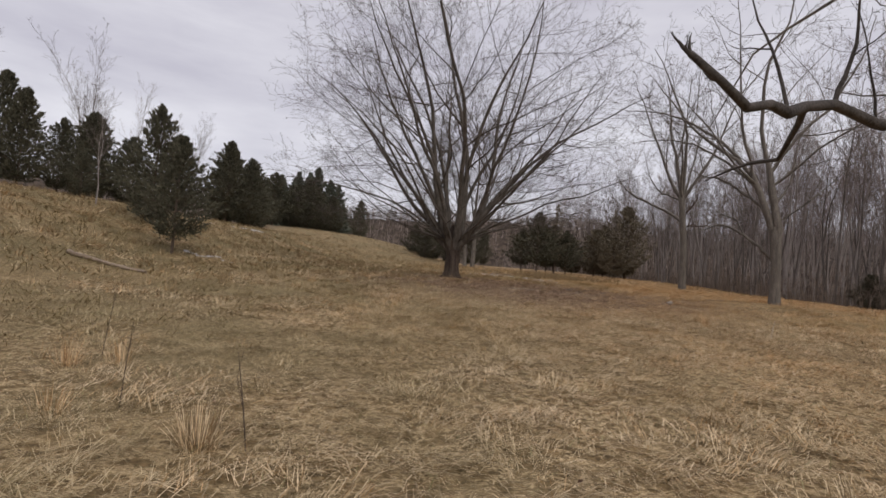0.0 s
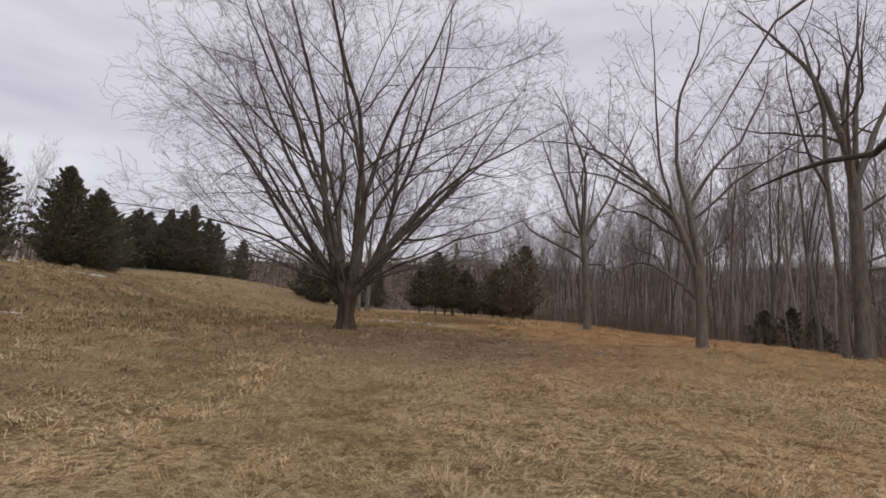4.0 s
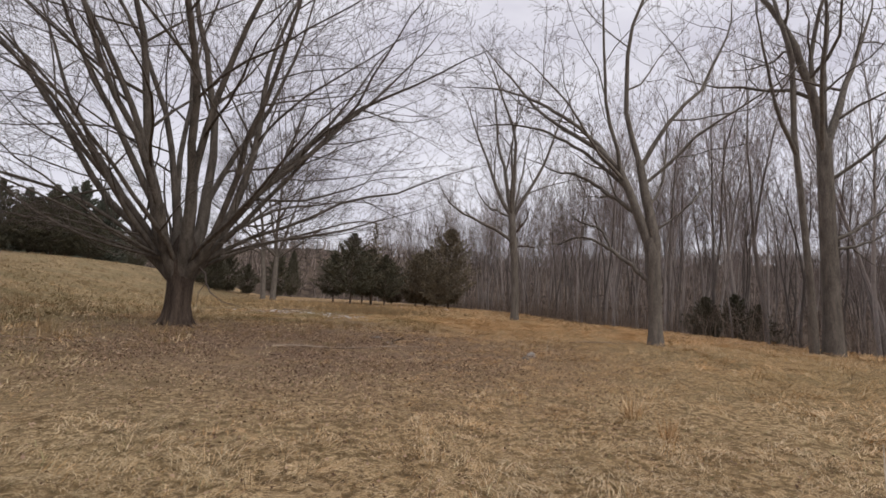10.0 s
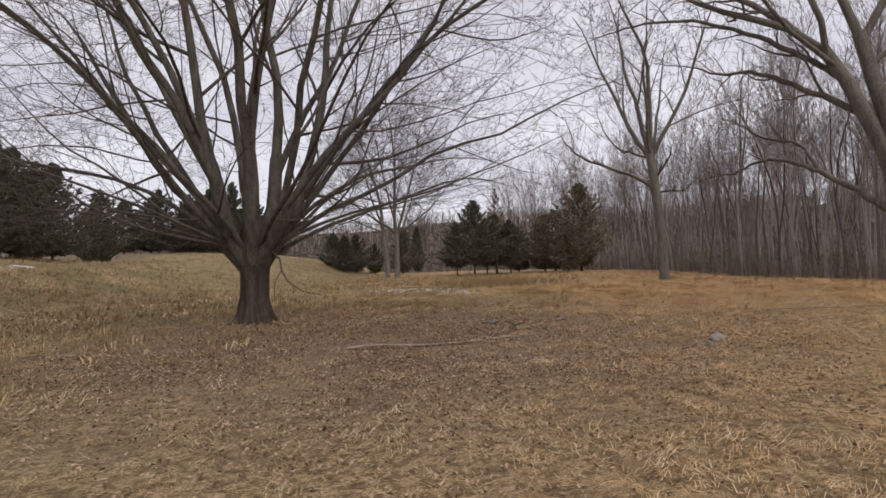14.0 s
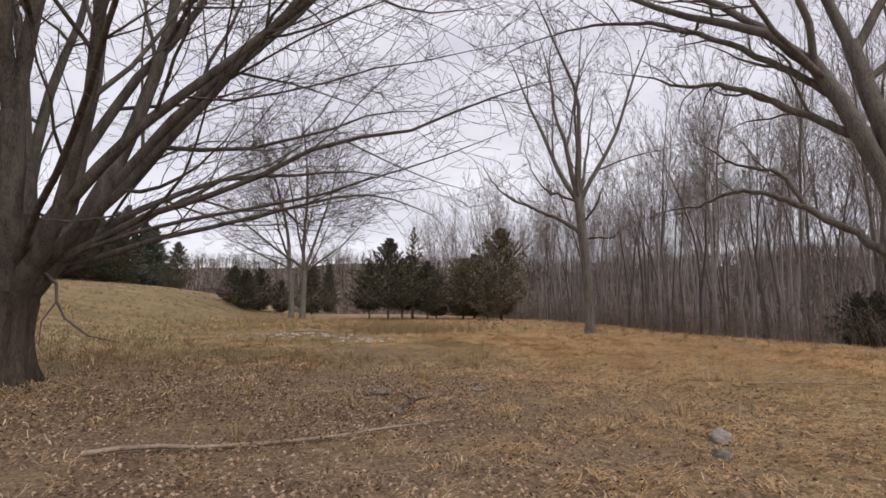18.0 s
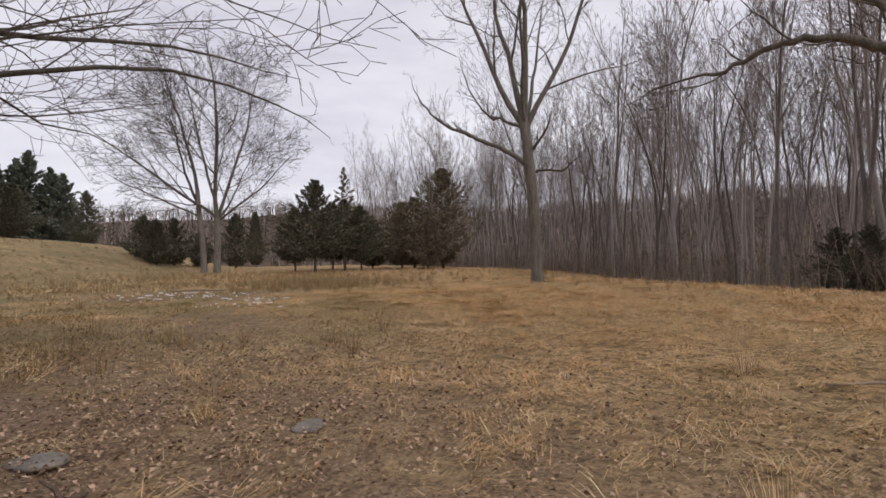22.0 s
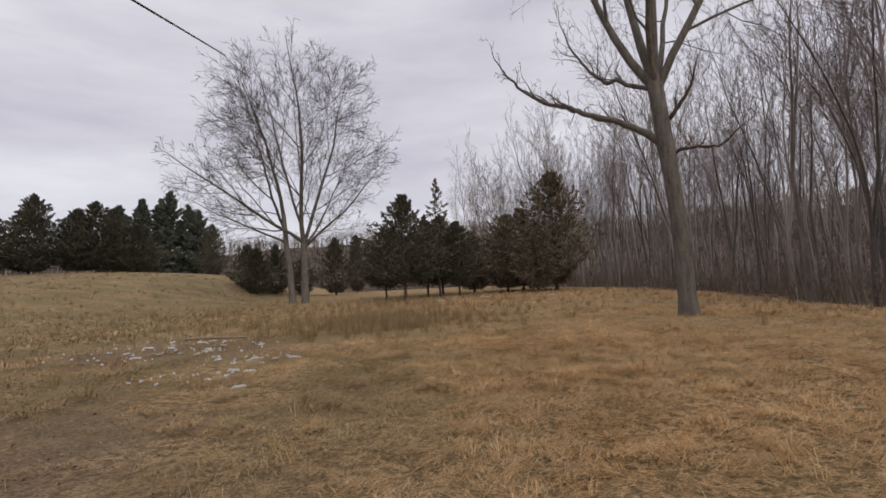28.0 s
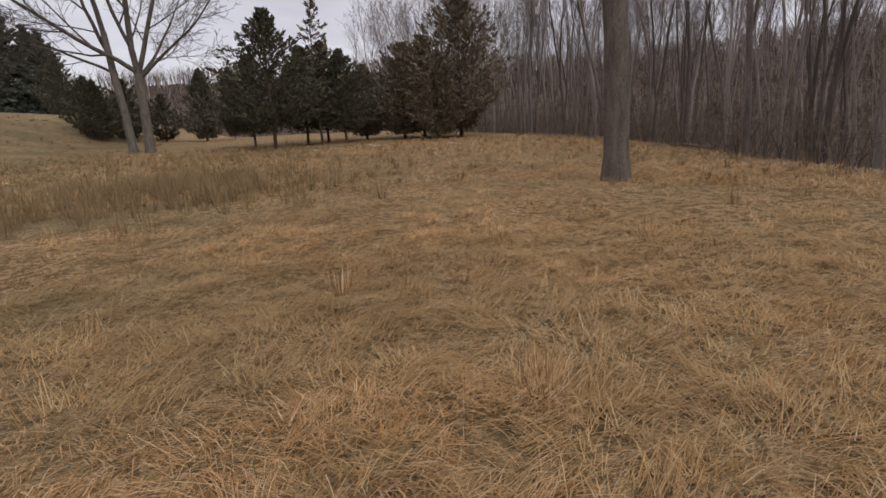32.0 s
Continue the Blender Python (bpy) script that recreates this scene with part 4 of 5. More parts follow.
plant_all(round_bush, [
    (-2.5, 92.0, 0.95, "dark rounded cedar with foliage nearly to the ground", 0),
    (-1.0, 95.4, 1.05, "dark rounded cedar with foliage nearly to the ground", 130),
    (-4.6, 96.5, 0.95, "dark rounded cedar with foliage nearly to the ground", 220),
    (1.6, 98.2, 0.85, "dark rounded cedar with foliage nearly to the ground", 300),
    (6.0, 95.5, 1.25, "dark pointed cedar with foliage nearly to the ground", 50, 0.8),
    (30.9, 37.2, 0.5, "dark low cedar at the edge of the wood", 90),
    (32.6, 36.6, 0.6, "dark low cedar at the edge of the wood", 10),
    (34.4, 36.4, 0.55, "dark low cedar at the edge of the wood", 200),
    (34.0, 40.5, 0.6, "dark low cedar at the edge of the wood", 270),
    (-24.6, 35.4, 0.55, "small dark cedar on the hillside", 160, 0.8),
])
bronze = evergreen("bronze_cedar_tree", 7, 8600, 8.2, 4.4, 0.08, 0.60, 0.20, 60, 0.32, BRONZE_LEAF, "bronze-brown red cedar with loose foliage", trunk_r=0.14, belly=0.3)
plant_all(bronze, [
    (22.9, 77.0, 0.85, "bronze-brown cedar with loose foliage", 0),
    (27.0, 75.6, 1.28, "tall bronze-brown cedar with loose foliage", 120, 0.85),
    (25.0, 79.4, 0.95, "bronze-brown cedar with loose foliage", 240),
    (24.8, 74.0, 0.72, "bronze-brown cedar with loose foliage", 300),
    (20.3, 79.5, 0.7, "bronze-brown cedar behind darker ones", 40),
])
sparse = evergreen("young_larch_tree", 8, 2000, 10.2, 2.5, 0.22, 0.95, 0.35, 24, 0.27, BRONZE_LEAF, "sparse pointed young conifer with layered thin branches", droop=0.1, trunk_r=0.10)
plant_all(sparse, [(16.6, 74.8, 1.0, "sparse pointed conifer rising behind dark cedars", 0)])
spruce = evergreen("spruce_tree", 9, 7000, 13.5, 5.2, 0.04, 0.8, 0.35, 66, 0.6, PINE_LEAF, "tall dark spruce with dense dark foliage", trunk_r=0.2, droop=0.05)
plant_all(spruce, [
    (-40.0, 165.0, 1.71, "tall dark spruce in a group on the crest", 0, 0.94),
    (-43.0, 167.5, 1.60, "tall dark spruce in a group on the crest", 70, 0.94),
    (-36.0, 166.0, 1.48, "tall dark spruce in a group on the crest", 140, 0.94),
    (-33.0, 164.0, 1.37, "tall dark spruce in a group on the crest", 200, 0.94),
    (-45.0, 161.5, 1.48, "dark spruce in a group on the crest", 280, 1.10),
    (-50.5, 162.0, 1.37, "dark spruce in a group on the crest", 30, 1.10),
])

# ---- the wood ----
FOREST = dict(points=(10, 6, 4, 2), wander=(0.045, 0.10, 0.18, 0.24), up=(0.02, 0.07, 0.06, 0.03), tip=(0.08, 0.2, 0.3, 0.5), number=(22, 6.0, 3.6), size=(20, 5.0, 2.2), angle=(28, 32, 36),
              share=(0.34, 0.42, 0.5), thick=(0.42, 0.5, 0.6), lift=(0.22, 0.12, 0.05), thin=0.011)
FOREST["floor"] = 0.5
FOREST["from"] = (0.40, 0.2, 0.15)


def forest_tree(seed, tall, r, fork=False):
    rng = np.random.default_rng(seed)
    root = new("woodland_tree")
    root.empty_display_size = 0.3
    tagged(root, "slender bare woodland tree with a grey trunk", "tree", "bare trees of the wood")
    out = levels(FOREST)
    lean = rng.normal(0, 0.035, 2)
    if fork:
        h = tall * (0.14 + 0.26 * rng.random())
        out[0].append((np.array([(0, 0, -0.2), (0, 0, h * 0.3), (lean[0] * h, lean[1] * h, h)]), np.array([r * 1.2, r, r * 0.9])))
        for sgn in (-1, 1):
            a = rng.random() * 6.28
            grow(out, rng, (lean[0] * h, lean[1] * h, h - 0.1), (sgn * 0.16 * math.cos(a), sgn * 0.16 * math.sin(a), 1), tall - h, r * 0.68, 0, dict(FOREST, number=(18, 6, 3.6), wander=(0.06, 0.10, 0.18, 0.24), **{"from": (0.25, 0.2, 0.15)}))
    else:
        grow(out, rng, (0, 0, -0.2), (lean[0], lean[1], 1), tall, r, 0, FOREST)
    part("trunk", tube_mesh("trunk", out[0], 8, FOREST_BARK), root)
    v1, q1 = tubes(out[1], 4)
    v2, q2 = tubes(out[2], 3)
    v3, q3 = tubes(out[3], 3)
    q = np.concatenate([q1, q2 + len(v1), q3 + len(v1) + len(v2)])
    part("crown", mesh_of("crown", np.concatenate([v1, v2, v3]), q, np.full(len(q), 4), PINK_TWIG), root)
    return root


def make_wood():
    protos = [forest_tree(100 + i, tall, r, fork) for i, (tall, r, fork) in enumerate(((21, 0.13, False), (22, 0.16, True), (19, 0.10, True), (22, 0.18, True), (20, 0.14, True), (17, 0.085, False), (23, 0.15, True), (14, 0.065, True), (23, 0.15, False)))]
    rng = np.random.default_rng(77)
    spots = []

    def free(x, y, gap):
        return all((x - a) ** 2 + (y - b) ** 2 > gap * gap for a, b in spots)

    tries = 0
    while len(spots) < 330 and tries < 20000:
        tries += 1
        y = -5 + 125 * rng.random()
        x = float(edge(y)) + 2.6 + 42 * rng.random() ** 1.7
        if y > 80 and x > 70:
            continue
        if free(x, y, 1.7):
            spots.append((x, y))
    # bare trees on the hill to the west
    west = []
    while len(west) < 22:
        x, y = -34 - 26 * rng.random(), 18 + 70 * rng.random()
        if free(x, y, 2.5):
            west.append((x, y))
            spots.append((x, y))
    used = set()
    for i, (x, y) in enumerate(spots):
        k = int(rng.integers(len(protos)))
        s = 0.76 + 0.24 * rng.random()
        if (x, y) in west:
            s *= 0.8
        m = pose(x, y, on_ground(x, y, 0.1), 0, 0, 360 * rng.random()) @ Matrix.Diagonal((s, s, s, 1))
        if k in used:
            ob = copy_thing(protos[k], m)
            ob.matrix_basis = m
        else:
            ob = protos[k]
            ob.matrix_basis = m
            used.add(k)
        if (x, y) in west:
            tagged(ob, "bare tree on the western hilltop", group="bare trees on the hilltop")
    # two small bare trees on the hillside
    for x, y, s in ((-21.0, 31.6, 0.32), (-29.5, 29.0, 0.5)):
        m = pose(x, y, on_ground(x, y, 0.1), 0, 0, 40) @ Matrix.Diagonal((s, s, s, 1))
        ob = copy_thing(protos[4], m)
        ob.matrix_basis = m
        tagged(ob, "small bare tree on the grassy hillside", group="bare trees on the hilltop")


make_wood()


def make_undergrowth():
    rng = np.random.default_rng(88)
    polys = []
    for _ in range(5200):
        y = -5 + 125 * rng.random()
        x = float(edge(y)) - 0.3 + 30 * rng.random() ** 1.6
        h = 0.5 + 3.0 * rng.random() ** 2
        z = on_ground(x, y, 0.05)
        a, b = rng.normal(0, 0.34, 2) * h
        polys.append((np.array([(x, y, z), (x + a * 0.4, y + b * 0.4, z + h * 0.55), (x + a, y + b, z + h)]), np.array([0.016, 0.011, 0.005]) * (0.7 + 0.7 * rng.random())))
        for _ in range(3):
            t = 0.35 + 0.6 * rng.random()
            q = np.array((x + a * t, y + b * t, z + h * t))
            polys.append((np.array([q, q + rng.normal(0, 0.3, 3) + (0, 0, 0.25), q + rng.normal(0, 0.5, 3) + (0, 0, 0.6)]), np.array([0.008, 0.006, 0.004])))
    tagged(part("undergrowth", tube_mesh("undergrowth", polys, 3, THICKET)), "brown thicket of bare saplings under the wood", "undergrowth", kind="stuff")


make_undergrowth()


def make_far_woods():
    """Trunks of the woods that climb the slopes behind, too far off to tell one by one."""
    rng = np.random.default_rng(89)
    polys = []
    while len(polys) < 43000:
        a, d = radians(-45 + 185 * rng.random()), 62 + 228 * rng.random() ** 0.7
        if len(polys) > 27000:
            a, d = radians(10 + 90 * rng.random()), 180 + 108 * rng.random() ** 0.7
        x, y = 10 + d * math.sin(a), 35 + d * math.cos(a)
        if (x < float(edge(y)) + 14 and d < 175) or (d < 175 and rng.random() < 0.8):
            continue
        z, h = on_ground(x, y, 0.1), (4 + 8 * rng.random()) * (1 if d < 175 else 0.55)
        thick = 0.6 if d < 150 else 1.3
        a, b = rng.normal(0, 0.6, 2)
        top = np.array((x + a, y + b, z + h))
        mid = np.array((x + a * 0.4, y + b * 0.4, z + h * 0.5))
        polys.append((np.array([(x, y, z), mid, top]), np.array([0.14, 0.10, 0.03]) * thick * (0.6 + 0.8 * rng.random())))
        for _ in range(5):
            t = 0.3 + 0.6 * rng.random()
            q = np.array((x + a * t, y + b * t, z + h * t))
            polys.append((np.array([q, q + rng.normal(0, 0.8, 3) + (0, 0, 1.6), q + rng.normal(0, 1.3, 3) + (0, 0, 3.4)]), np.array([0.05, 0.04, 0.02]) * thick))
    tagged(part("far_woods", tube_mesh("far_woods", polys, 3, FAR_BARK)), "grey-brown bare woods on the far slopes", "woods", kind="stuff")


make_far_woods()

# ---- grass, leaves and what lies in the field ----
WAY = np.array([eye[:2] for t, eye, target, roll in PATH] + [(12.5 + 1.25 * i, 38.2 + 1.5 * j) for i in range(6) for j in range(5)])


def blades(P, D, L, W, bend, tone, tip_drop):
    """Grass blades as tapering strips of two segments."""
    m = len(P)
    S = unit(np.cross(D, np.array([0, 0, 1.0]) + 0.01)) * W[:, None]
    mid = P + D * (L * 0.5)[:, None] + np.array([0, 0, 1.0]) * (bend * L)[:, None]
    end = P + D * L[:, None] - np.array([0, 0, 1.0]) * (tip_drop * L)[:, None]
    v = np.stack([P - S, P + S, mid + S * 0.8, mid - S * 0.8, end], 1).reshape(-1, 3)
    base = np.arange(m)[:, None] * 5
    loops = (base + np.array([[0, 1, 2, 3, 3, 2, 4]])).ravel()
    sizes = np.tile([4, 3], m)
    return v, loops, sizes, np.repeat(tone, 5)


def patch_noise(x, y, scale, seed):
    rng = np.random.default_rng(seed)
    total = 0
    for k in range(5):
        a, s = rng.random() * 6.28, scale * 1.7**k
        total = total + np.sin((x * math.cos(a) + y * math.sin(a)) * s + rng.random() * 6.28 + 1.7 * np.sin((x * math.sin(a) - y * math.cos(a)) * s * 0.8)) / 1.35**k
    return total / 2.6


def scatter(rng, count, near, far):
    """Points of the meadow between two distances from the way."""
    got = np.zeros((0, 2))
    while len(got) < count:
        c = WAY[rng.integers(len(WAY), size=count * 2)]
        r = far * np.sqrt(rng.random(count * 2))
        a = rng.random(count * 2) * 6.28
        p = c + np.stack([r * np.cos(a), r * np.sin(a)], -1)
        d = np.min(np.hypot(p[:, None, 0] - WAY[None, ::2, 0], p[:, None, 1] - WAY[None, ::2, 1]), 1)
        ok = (d >= near) & (d < far) & (p[:, 0] < edge(p[:, 1]) - 0.5) & (p[:, 1] > -2)
        got = np.concatenate([got, p[ok]])
    return got[:count]


def olive_mix(v):
    return olive_at(v[:, 0], v[:, 1]) * np.clip(0.62 + 0.9 * patch_noise(v[:, 0], v[:, 1], 0.7, 14), 0, 0.9)


def make_grass(name, seed, count, near, far, length, width, lift, label, mat=None):
    rng = np.random.default_rng(seed)
    p = scatter(rng, count, near, far)
    keep = rng.random(count) > 0.72 * litter_at(p[:, 0], p[:, 1])
    p = p[keep]
    m = len(p)
    x, y = p[:, 0], p[:, 1]
    flow = 2.6 * patch_noise(x, y, 1.3, 3) + 1.6 * patch_noise(x, y, 3.0, 4) + rng.normal(0, 1.1, m)
    rise = np.clip(lift * (0.6 + 0.7 * patch_noise(x, y, 0.8, 5)) + rng.normal(0, 0.10, m), 0.02, 1.2)
    up = rng.random(m) < 0.02
    rise = np.where(up, 1.6 + rng.random(m), rise)
    D = unit(np.stack([np.cos(flow), np.sin(flow), rise], -1))
    L = length * (0.5 + rng.random(m)) * np.where(up, 0.7, 1)
    W = width * (0.6 + 0.8 * rng.random(m)) * np.where(up, 0.6, 1)
    tone = np.clip(1.0 * rusty(x, y) + 0.35 * patch_noise(x, y, 0.3, 6) + rng.normal(0, 0.2, m), 0, 1) * 0.72
    P = np.stack([x, y, height(x, y) + 0.01 + 0.05 * rng.random(m)], -1)
    v, loops, sizes, tones = blades(P, D, L, W, np.where(up, 0.02, 0.13), tone, np.where(up, 0.0, 0.12))
    tagged(new(name, mesh_of(name, v, loops, sizes, mat or GRASS, smooth=False, values={"tone": tones, "olive": olive_mix(v)})), label, "grass", kind="stuff")


def mound(x, y):
    """How high the matted grass piles up, with hollows between the clumps."""
    return 0.115 * np.clip(0.35 + 0.75 * patch_noise(x, y, 3.4, 21) + 0.45 * patch_noise(x, y, 7.5, 22), 0, 1)


def make_swirls(name, seed, clumps, each, near, far, length, width, label):
    """Lodged grass: clumps whose long blades arch over together and lie down along the same sweep."""
    rng = np.random.default_rng(seed)
    c = scatter(rng, clumps, near, far)
    c = c[(rng.random(clumps) > 0.8 * litter_at(c[:, 0], c[:, 1])) & (rng.random(clumps) < 0.25 + 9 * mound(c[:, 0], c[:, 1]))]
    k = len(c)
    flow = 2.8 * patch_noise(c[:, 0], c[:, 1], 1.3, 3) + 1.8 * patch_noise(c[:, 0], c[:, 1], 3.0, 4) + rng.normal(0, 0.8, k)
    lean = np.clip(0.15 + 0.18 * patch_noise(c[:, 0], c[:, 1], 1.1, 5) + rng.normal(0, 0.10, k), 0.05, 0.5)
    lean = np.where(rng.random(k) < 0.035, 0.7 + 0.5 * rng.random(k), lean)
    tall = length * (0.6 + 0.8 * rng.random(k)) * (1 - 0.4 * np.exp(-(((c[:, 0] - 6) / 6) ** 2 + ((c[:, 1] - 19) / 8) ** 2)))
    tone = np.clip(1.0 * rusty(c[:, 0], c[:, 1]) + 0.35 * patch_noise(c[:, 0], c[:, 1], 0.3, 6) + rng.normal(0, 0.25, k), 0, 1)
    i = np.repeat(np.arange(k), each)
    m = len(i)
    a = flow[i] + rng.normal(0, 0.28, m)
    rise = np.clip(lean[i] + rng.normal(0, 0.15, m), 0.05, 2)
    D = unit(np.stack([np.cos(a), np.sin(a), rise], -1))
    L = tall[i] * (0.5 + 0.7 * rng.random(m))
    p = c[i] + rng.normal(0, 0.07, (m, 2)) * (1 + width / 0.006)
    P = np.stack([p[:, 0], p[:, 1], height(p[:, 0], p[:, 1]) + 0.005 + mound(p[:, 0], p[:, 1]) * rng.random(m) ** 0.5], -1)
    fall = np.clip(D[:, 2] - 0.05 - 0.12 * rng.random(m), 0, 1)
    v, loops, sizes, tones = blades(P, D, L, width * (0.6 + 0.8 * rng.random(m)), 0.06 + 0 * L, 0.72 * np.clip(tone[i] + rng.normal(0, 0.3, m), 0, 1), fall)
    tagged(new(name, mesh_of(name, v, loops, sizes, GRASS, smooth=False, values={"tone": tones, "olive": olive_mix(v)})), label, "grass", kind="stuff")


make_swirls("lodged_grass", 11, 22000, 20, 0.0, 6.0, 0.30, 0.0024, "tan dry grass lodged in sweeping swirls")
make_swirls("lodged_grass", 12, 15000, 13, 6.0, 15.0, 0.36, 0.0050, "tan dry grass lodged in sweeping swirls")
make_swirls("lodged_grass", 13, 9000, 8, 15.0, 36.0, 0.42, 0.010, "tan dry grass further out in the meadow")
make_grass("meadow_grass", 1, 95000, 0.0, 5.5, 0.16, 0.0017, 0.3, "short dry grass between the swirls")
make_grass("meadow_grass", 2, 40000, 5.5, 14.0, 0.24, 0.004, 0.4, "short dry grass between the swirls")
make_grass("meadow_grass", 3, 22000, 14.0, 34.0, 0.4, 0.012, 0.5, "short dry grass further out in the meadow")
make_grass("green_grass", 4, 20000, 0.0, 12.0, 0.14, 0.003, 0.6, "faded green shoots among the dry grass", GREEN_GRASS)


def tuft(rng, x, y, count, tall, spread, tone, width=0.0026):
    a = rng.random(count) * 6.28
    t = np.abs(rng.normal(0, spread, count))
    D = unit(np.stack([np.cos(a) * t, np.sin(a) * t, np.ones(count)], -1))
    r = 0.12 * np.sqrt(rng.random(count)) * (0.5 + spread)
    px, py = x + r * np.cos(a), y + r * np.sin(a)
    P = np.stack([px, py, height(px, py) - 0.01], -1)
    return blades(P, D, tall * (0.45 + 0.6 * rng.random(count)), np.full(count, width), np.full(count, 0.04), 0.7 * np.clip(tone + rng.normal(0, 0.15, count), 0, 1), t * 0.12)


def join_blades(rows):
    v, loops, sizes, tones, c = [], [], [], [], 0
    for a, b, s, t in rows:
        v.append(a), loops.append(b + c), sizes.append(s), tones.append(t)
        c += len(a)
    return np.concatenate(v), np.concatenate(loops), np.concatenate(sizes), np.concatenate(tones)


def make_tufts():
    rng = np.random.default_rng(91)
    # clumps that stand out along the way: x, y, blades, height, spread, tone
    for x, y, n, tall, spread, tone in ((-3.4, 4.6, 60, 0.36, 0.8, 0.5), (-4.4, 6.2, 80, 0.45, 0.65, 0.5), (-3.9, 6.4, 60, 0.45, 0.7, 0.45), (-1.9, 4.1, 150, 0.42, 0.8, 0.2), (16.3, 39.4, 130, 0.40, 0.9, 0.55), (14.5, 38.7, 80, 0.38, 0.9, 0.55), (15.2, 42.0, 120, 0.4, 0.6, 0.5),
                                         (8.8, 17.6, 160, 0.5, 0.9, 0.5), (8.4, 16.4, 130, 0.42, 0.6, 0.6), (11.4, 26.0, 120, 0.4, 0.6, 0.3), (9.8, 25.6, 100, 0.3, 0.8, 0.3), (14.2, 28.6, 110, 0.4, 0.9, 0.3), (17.6, 43.6, 110, 0.45, 0.9, 0.55), (19.4, 42.6, 120, 0.5, 0.9, 0.55)):
        v, loops, sizes, tones = tuft(rng, x, y, n, tall, spread, tone)
        tagged(new("grass_tuft", mesh_of("grass_tuft", v, loops, sizes, GRASS, False, {"tone": tones})), "tuft of dry tan grass standing in the meadow", "grass tuft", "tufts along the way")
    rows = []
    for x, y in scatter(rng, 420, 1.2, 12):
        if litter_at(x, y) < 0.4:
            rows.append(tuft(rng, x, y, int(rng.integers(14, 34)), 0.14 + 0.14 * rng.random(), 1.0 + 0.8 * rng.random(), 0.7 * rng.random(), 0.0024))
    for x, y in scatter(rng, 900, 10, 32):
        rows.append(tuft(rng, x, y, int(rng.integers(8, 18)), 0.18 + 0.18 * rng.random(), 0.9, 0.7 * rng.random(), 0.007))
    v, loops, sizes, tones = join_blades(rows)
    tagged(new("grass_tufts", mesh_of("grass_tufts", v, loops, sizes, GRASS, False, {"tone": tones})), "scattered tufts of dry grass", "grass", kind="stuff")
    # taller brown weeds before the cedars and along the wood's edge
    rows = []
    for cx, cy, sx, sy, n, tall in ((11.6, 52.5, 2.1, 2.3, 430, 0.72), (2.0, 54.0, 3.5, 1.8, 110, 0.45), (9.5, 62, 6, 5, 200, 0.7), (2, 66, 8, 5, 160, 0.6), (29, 62, 4, 10, 120, 0.5), (27, 44, 4, 8, 100, 0.45), (2, 33, 5, 1.5, 90, 0.45), (-3, 27, 5, 1.6, 90, 0.45), (-20, 27, 6, 5, 160, 0.7), (-8, 40, 6, 3, 120, 0.6)):
        for _ in range(n):
            x, y = rng.normal(cx, sx), rng.normal(cy, sy)
            if x < edge(y) and np.min(np.hypot(WAY[:, 0] - x, WAY[:, 1] - y)) > 2.0:
                rows.append(tuft(rng, x, y, int(rng.integers(16, 34)), tall * (0.4 + 0.7 * rng.random()), 0.5, rng.random(), 0.005))
    v, loops, sizes, tones = join_blades(rows)
    tagged(new("tall_weeds", mesh_of("tall_weeds", v, loops, sizes, WEED, False, {"tone": tones})), "stands of taller brown weeds in the meadow", "weeds", kind="stuff")


make_tufts()


def make_hill_grass():
    """Rough tufts over the western hillside and the far meadow."""
    rng = np.random.default_rng(92)
    rows = []
    for x, y in zip(-34 + 42 * rng.random(5200), 16 + 88 * rng.random(5200)):
        if x < 12 - 0.1 * y and np.min(np.hypot(WAY[:, 0] - x, WAY[:, 1] - y)) > 12 and patch_noise(x, y, 0.35, 12) > rng.random() * 1.4 - 0.9:
            rows.append(tuft(rng, x, y, int(rng.integers(7, 14)), 0.16 + 0.3 * rng.random() ** 2, 1.1, 0.1 + 0.5 * rng.random(), 0.014))
    v, loops, sizes, tones = join_blades(rows)
    tagged(new("hill_grass", mesh_of("hill_grass", v, loops, sizes, WEED, False, {"tone": tones})), "rough olive-brown tufts on the hillside", "grass", kind="stuff")


make_hill_grass()


